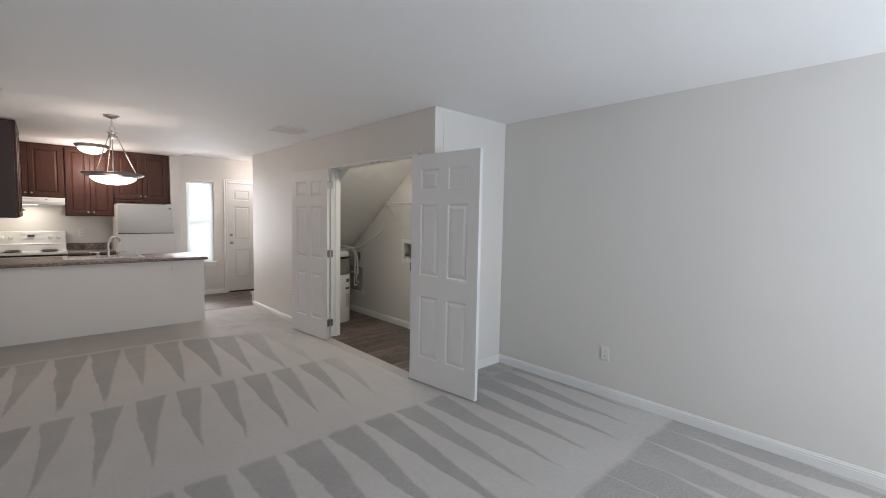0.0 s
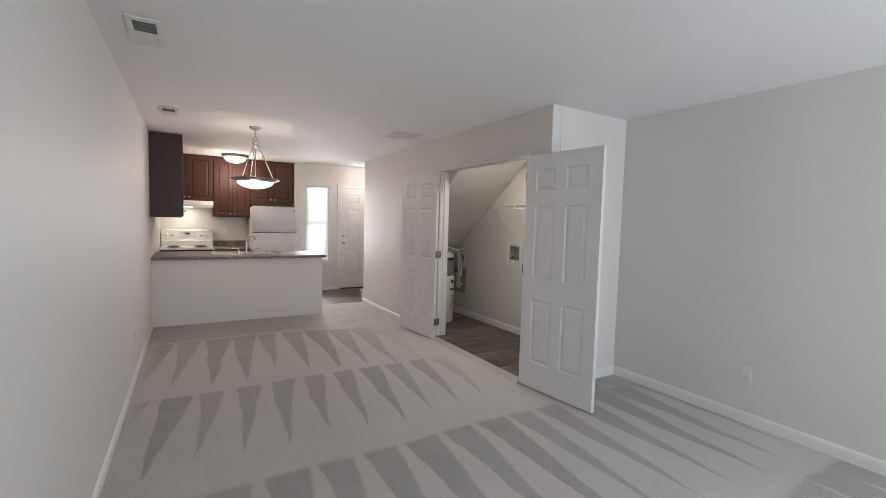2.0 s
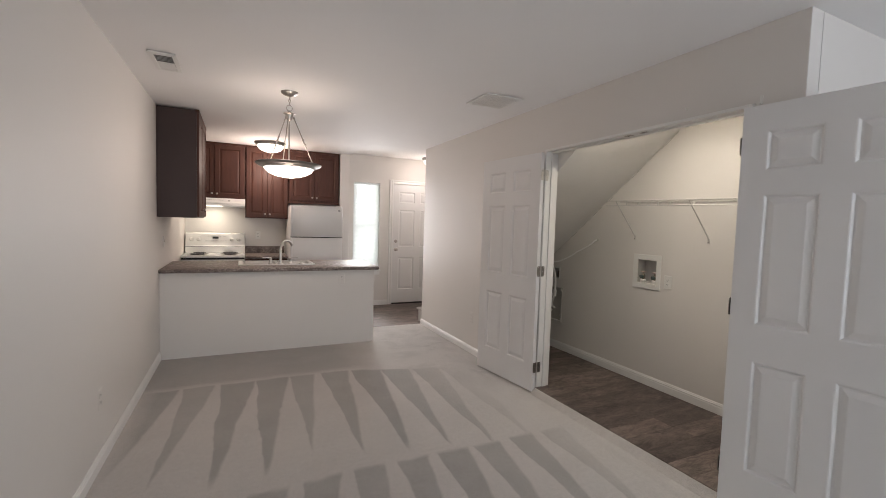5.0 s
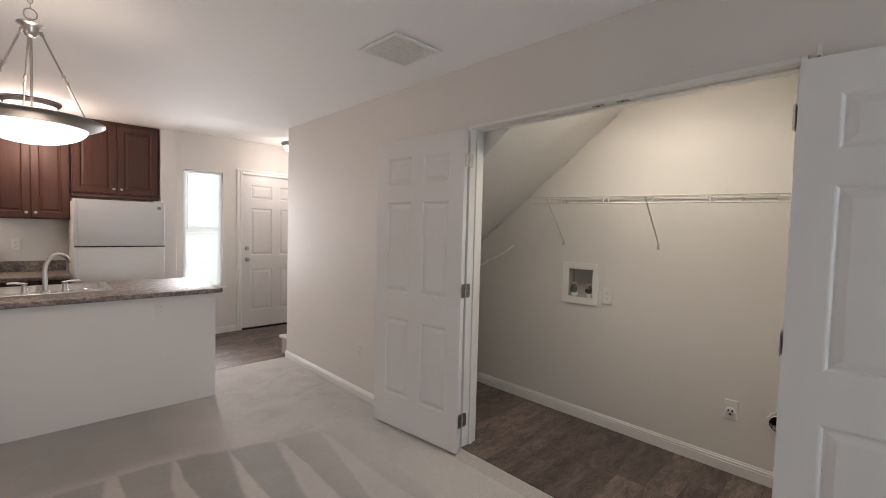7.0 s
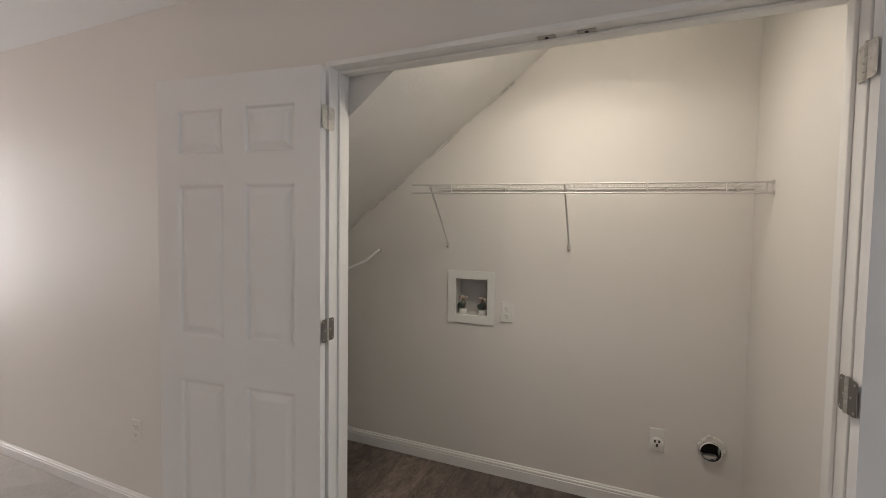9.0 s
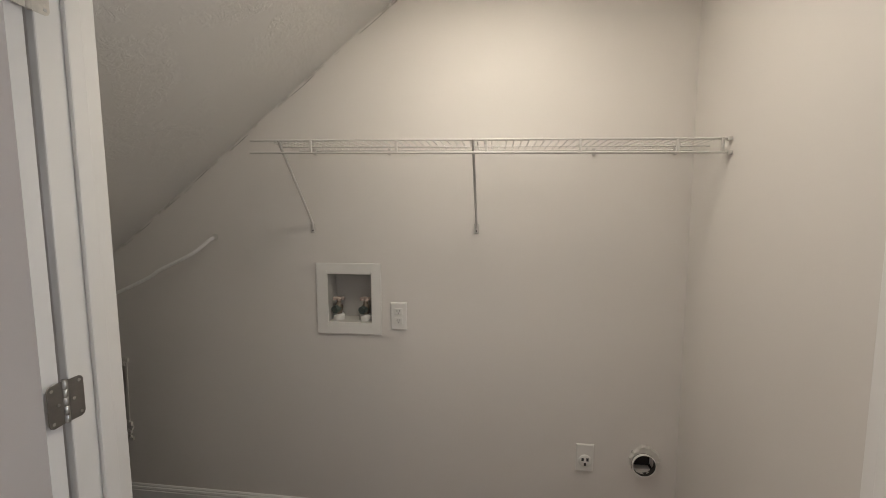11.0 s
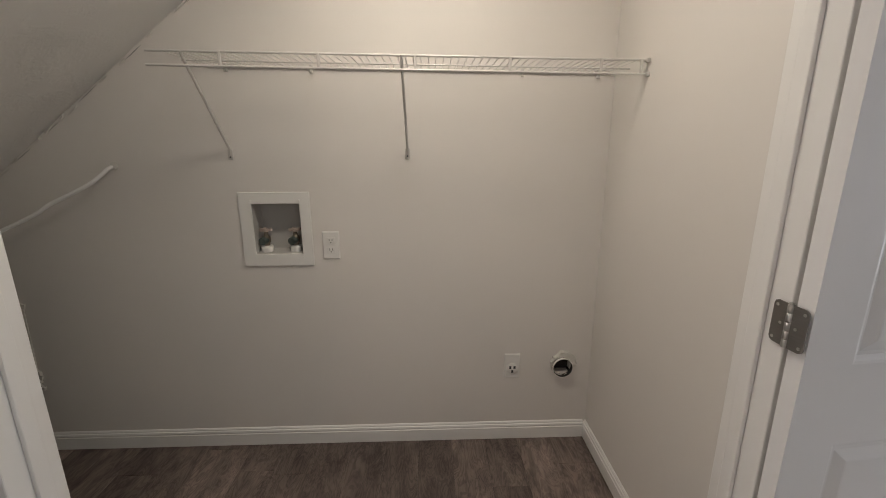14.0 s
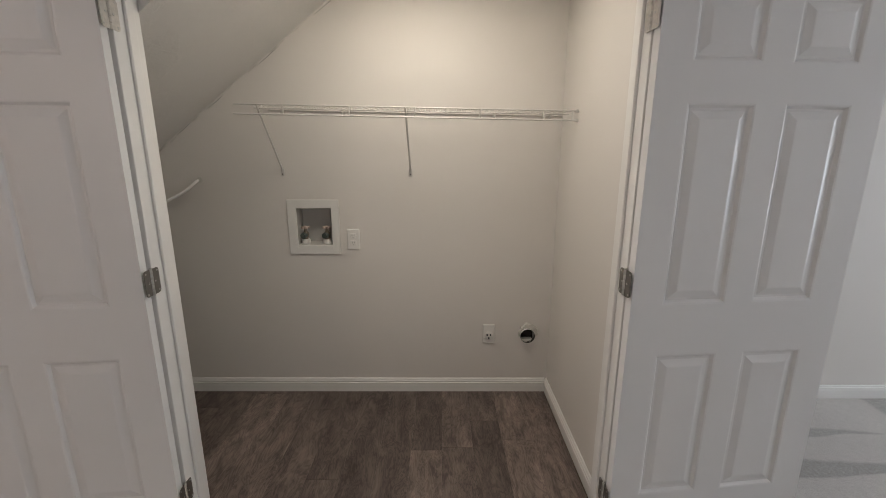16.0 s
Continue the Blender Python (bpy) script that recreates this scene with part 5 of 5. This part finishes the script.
part("lid", lathe([(0.2, 0.948), (0.21, 0.96), (0.205, 1.0), (0.17, 1.03), (0.06, 1.04), (0.0, 1.04)], (hx, hy, 0), 40), M_WHITE, heater, "pale domed lid", smooth=True)
for z0, z1, a0, a1, mat in ((0.60, 0.645, -70, -50, M_PRINT), (0.50, 0.53, -74, -48, M_PRINT), (0.24, 0.46, -75, -44, M_PAPER)):
    bm = bmesh.new()
    cols = []
    for k in range(9):
        a = radians(a0 + (a1 - a0) * k / 8)
        cols.append([bm.verts.new((hx + 0.2215 * math.cos(a), hy + 0.2215 * math.sin(a), z)) for z in (z0, z1)])
    for p, q in zip(cols, cols[1:]):
        bm.faces.new((p[0], q[0], q[1], p[1]))
    lab = part("label", bm, mat, heater)
    if mat is M_PAPER:
        for i in range(6):
            z = z0 + 0.03 + i * 0.03
            bm = bmesh.new()
            cols = []
            for k in range(7):
                a = radians(a0 + 4 + (a1 - a0 - 8) * k / 6)
                cols.append([bm.verts.new((hx + 0.2225 * math.cos(a), hy + 0.2225 * math.sin(a), zz)) for zz in (z, z + 0.008)])
            for p, q in zip(cols, cols[1:]):
                bm.faces.new((p[0], q[0], q[1], p[1]))
            part("print_bar", bm, M_PRINT, lab)
pipes = thing("drain_hose", (3.34, 5.52, 0.48), "white plastic supply pipe bent along the wall", "pipe")
part("pipe", tube(smooth_path([(3.2, 5.55, 1.0), (3.31, 5.50, 0.99), (3.345, 5.495, 0.90), (3.35, 5.505, 0.70), (3.36, 5.535, 0.48), (3.42, 5.55, 0.47)]), 0.0105, 10), M_PLASTIC, pipes, smooth=True)
part("coupling", tube([(3.345, 5.495, 0.93), (3.346, 5.497, 0.88)], 0.018, 12), M_PLASTIC, pipes, smooth=True)
part("tee", tube([(3.353, 5.47, 0.66), (3.353, 5.60, 0.66)], 0.016, 12), M_PLASTIC, pipes, smooth=True)
pipe2 = thing("supply_pipe", (3.362, 5.45, 0.5), "white plastic riser pipe beside the water heater", "pipe")
part("pipe", tube(smooth_path([(2.98, 5.36, 1.03), (3.0, 5.40, 1.085), (3.14, 5.47, 1.07), (3.29, 5.465, 1.03), (3.345, 5.458, 0.95), (3.36, 5.448, 0.85), (3.362, 5.45, 0.70), (3.365, 5.49, 0.55), (3.43, 5.52, 0.50)]), 0.0105, 10), M_PLASTIC, pipe2, smooth=True)
part("coupling", tube([(3.361, 5.448, 0.72), (3.363, 5.452, 0.65)], 0.02, 12), M_PLASTIC, pipe2, smooth=True)

ap = thing("access_opening", (RX, 5.6, 0.36), "rough cut-out in the wall behind the water heater", "wall opening")
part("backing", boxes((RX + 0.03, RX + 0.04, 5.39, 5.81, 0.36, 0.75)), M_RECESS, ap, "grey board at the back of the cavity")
rnd = random.Random(21)
bm = bmesh.new()
# the cut board edge, a pale strip that leans a little, broken up at both ends
vs = box(bm, RX - 0.004, RX + 0.03, 5.386, 5.396, 0.44, 0.735)
for v in vs:
    v.co.y += 0.016 * (0.735 - v.co.z) / 0.3 * 0.5
for lo, hi, count in ((0.355, 0.45, 14), (0.715, 0.755, 8)):
    for i in range(count):
        z, y, r = rnd.uniform(lo, hi), 5.392 + rnd.uniform(-0.008, 0.012), rnd.uniform(0.003, 0.010)
        for v in box(bm, RX - rnd.uniform(0.003, 0.012), RX + 0.02, y - r, y + r, z - r, z + r):
            v.co += Vector((0, rnd.uniform(-0.004, 0.004), rnd.uniform(-0.004, 0.004)))
for i in range(22):
    y, r = 5.40 + i * 0.018, rnd.uniform(0.002, 0.006)
    for v in box(bm, RX - rnd.uniform(0.001, 0.006), RX + 0.03, y - 0.010, y + 0.010, 0.746 - r, 0.748 + r) + box(bm, RX - rnd.uniform(0.001, 0.004), RX + 0.03, y - 0.010, y + 0.010, 0.360 - r, 0.364):
        v.co.z += rnd.uniform(-0.002, 0.002)
part("torn_edge", bm, M_PLASTER, ap, "crumbled white drywall edge")
sb = thing("supply_box", (RX, 5.53, 0.85), "small white recessed valve plate in the closet wall", "valve box")
part("flange", sheet((5.435, 5.635), (0.838, 0.978), [(5.452, 5.618, 0.852, 0.963)], RX - 0.007, RX - 0.0005, "x"), M_PLASTIC, sb, "", 0.002)
# greyed for shade like the washer box
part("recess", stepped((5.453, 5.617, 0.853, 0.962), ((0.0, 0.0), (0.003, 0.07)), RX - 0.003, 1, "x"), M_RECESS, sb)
part("valve", tube([(RX + 0.03, 5.50, 0.86), (RX + 0.03, 5.50, 0.93)], 0.012, 10), M_BRASS, sb, smooth=True)

cable = thing("loose_cable", (RX, 4.905, 1.315), "loose white cable hanging from a hole in the closet wall", "cable")
part("wire", tube(smooth_path([(RX + 0.02, 4.910, 1.312), (RX - 0.012, 4.916, 1.308), (RX - 0.030, 4.940, 1.282), (RX - 0.044, 4.975, 1.252), (RX - 0.052, 5.05, 1.213), (RX - 0.052, 5.14, 1.173), (RX - 0.055, 5.195, 1.138), (RX - 0.06, 5.325, 1.079), (RX - 0.07, 5.41, 1.048), (RX - 0.14, 5.455, 1.038), (3.02, 5.34, 1.043)]), 0.0075, 8), M_CABLE, cable, smooth=True)
part("grommet", lathe([(0.0, -0.004), (0.014, -0.004), (0.016, -0.0005), (0.0, -0.0005)], (RX, 4.905, 1.315), 14, "x"), M_PLASTER, cable)
# ---- floor planks ----
lay_planks(floor_closet, 2.432, RX - 0.001, OP0 + 0.002, OP1 - 0.002, 3, CLZ)
lay_planks(floor_closet, FX + FT + 0.008, RX - 0.001, OP1 - 0.001, 6.55, 4, CLZ)
lay_planks(floor_entry, LX + 0.002, EX - 0.002, 7.222, NY - 0.002, 8)
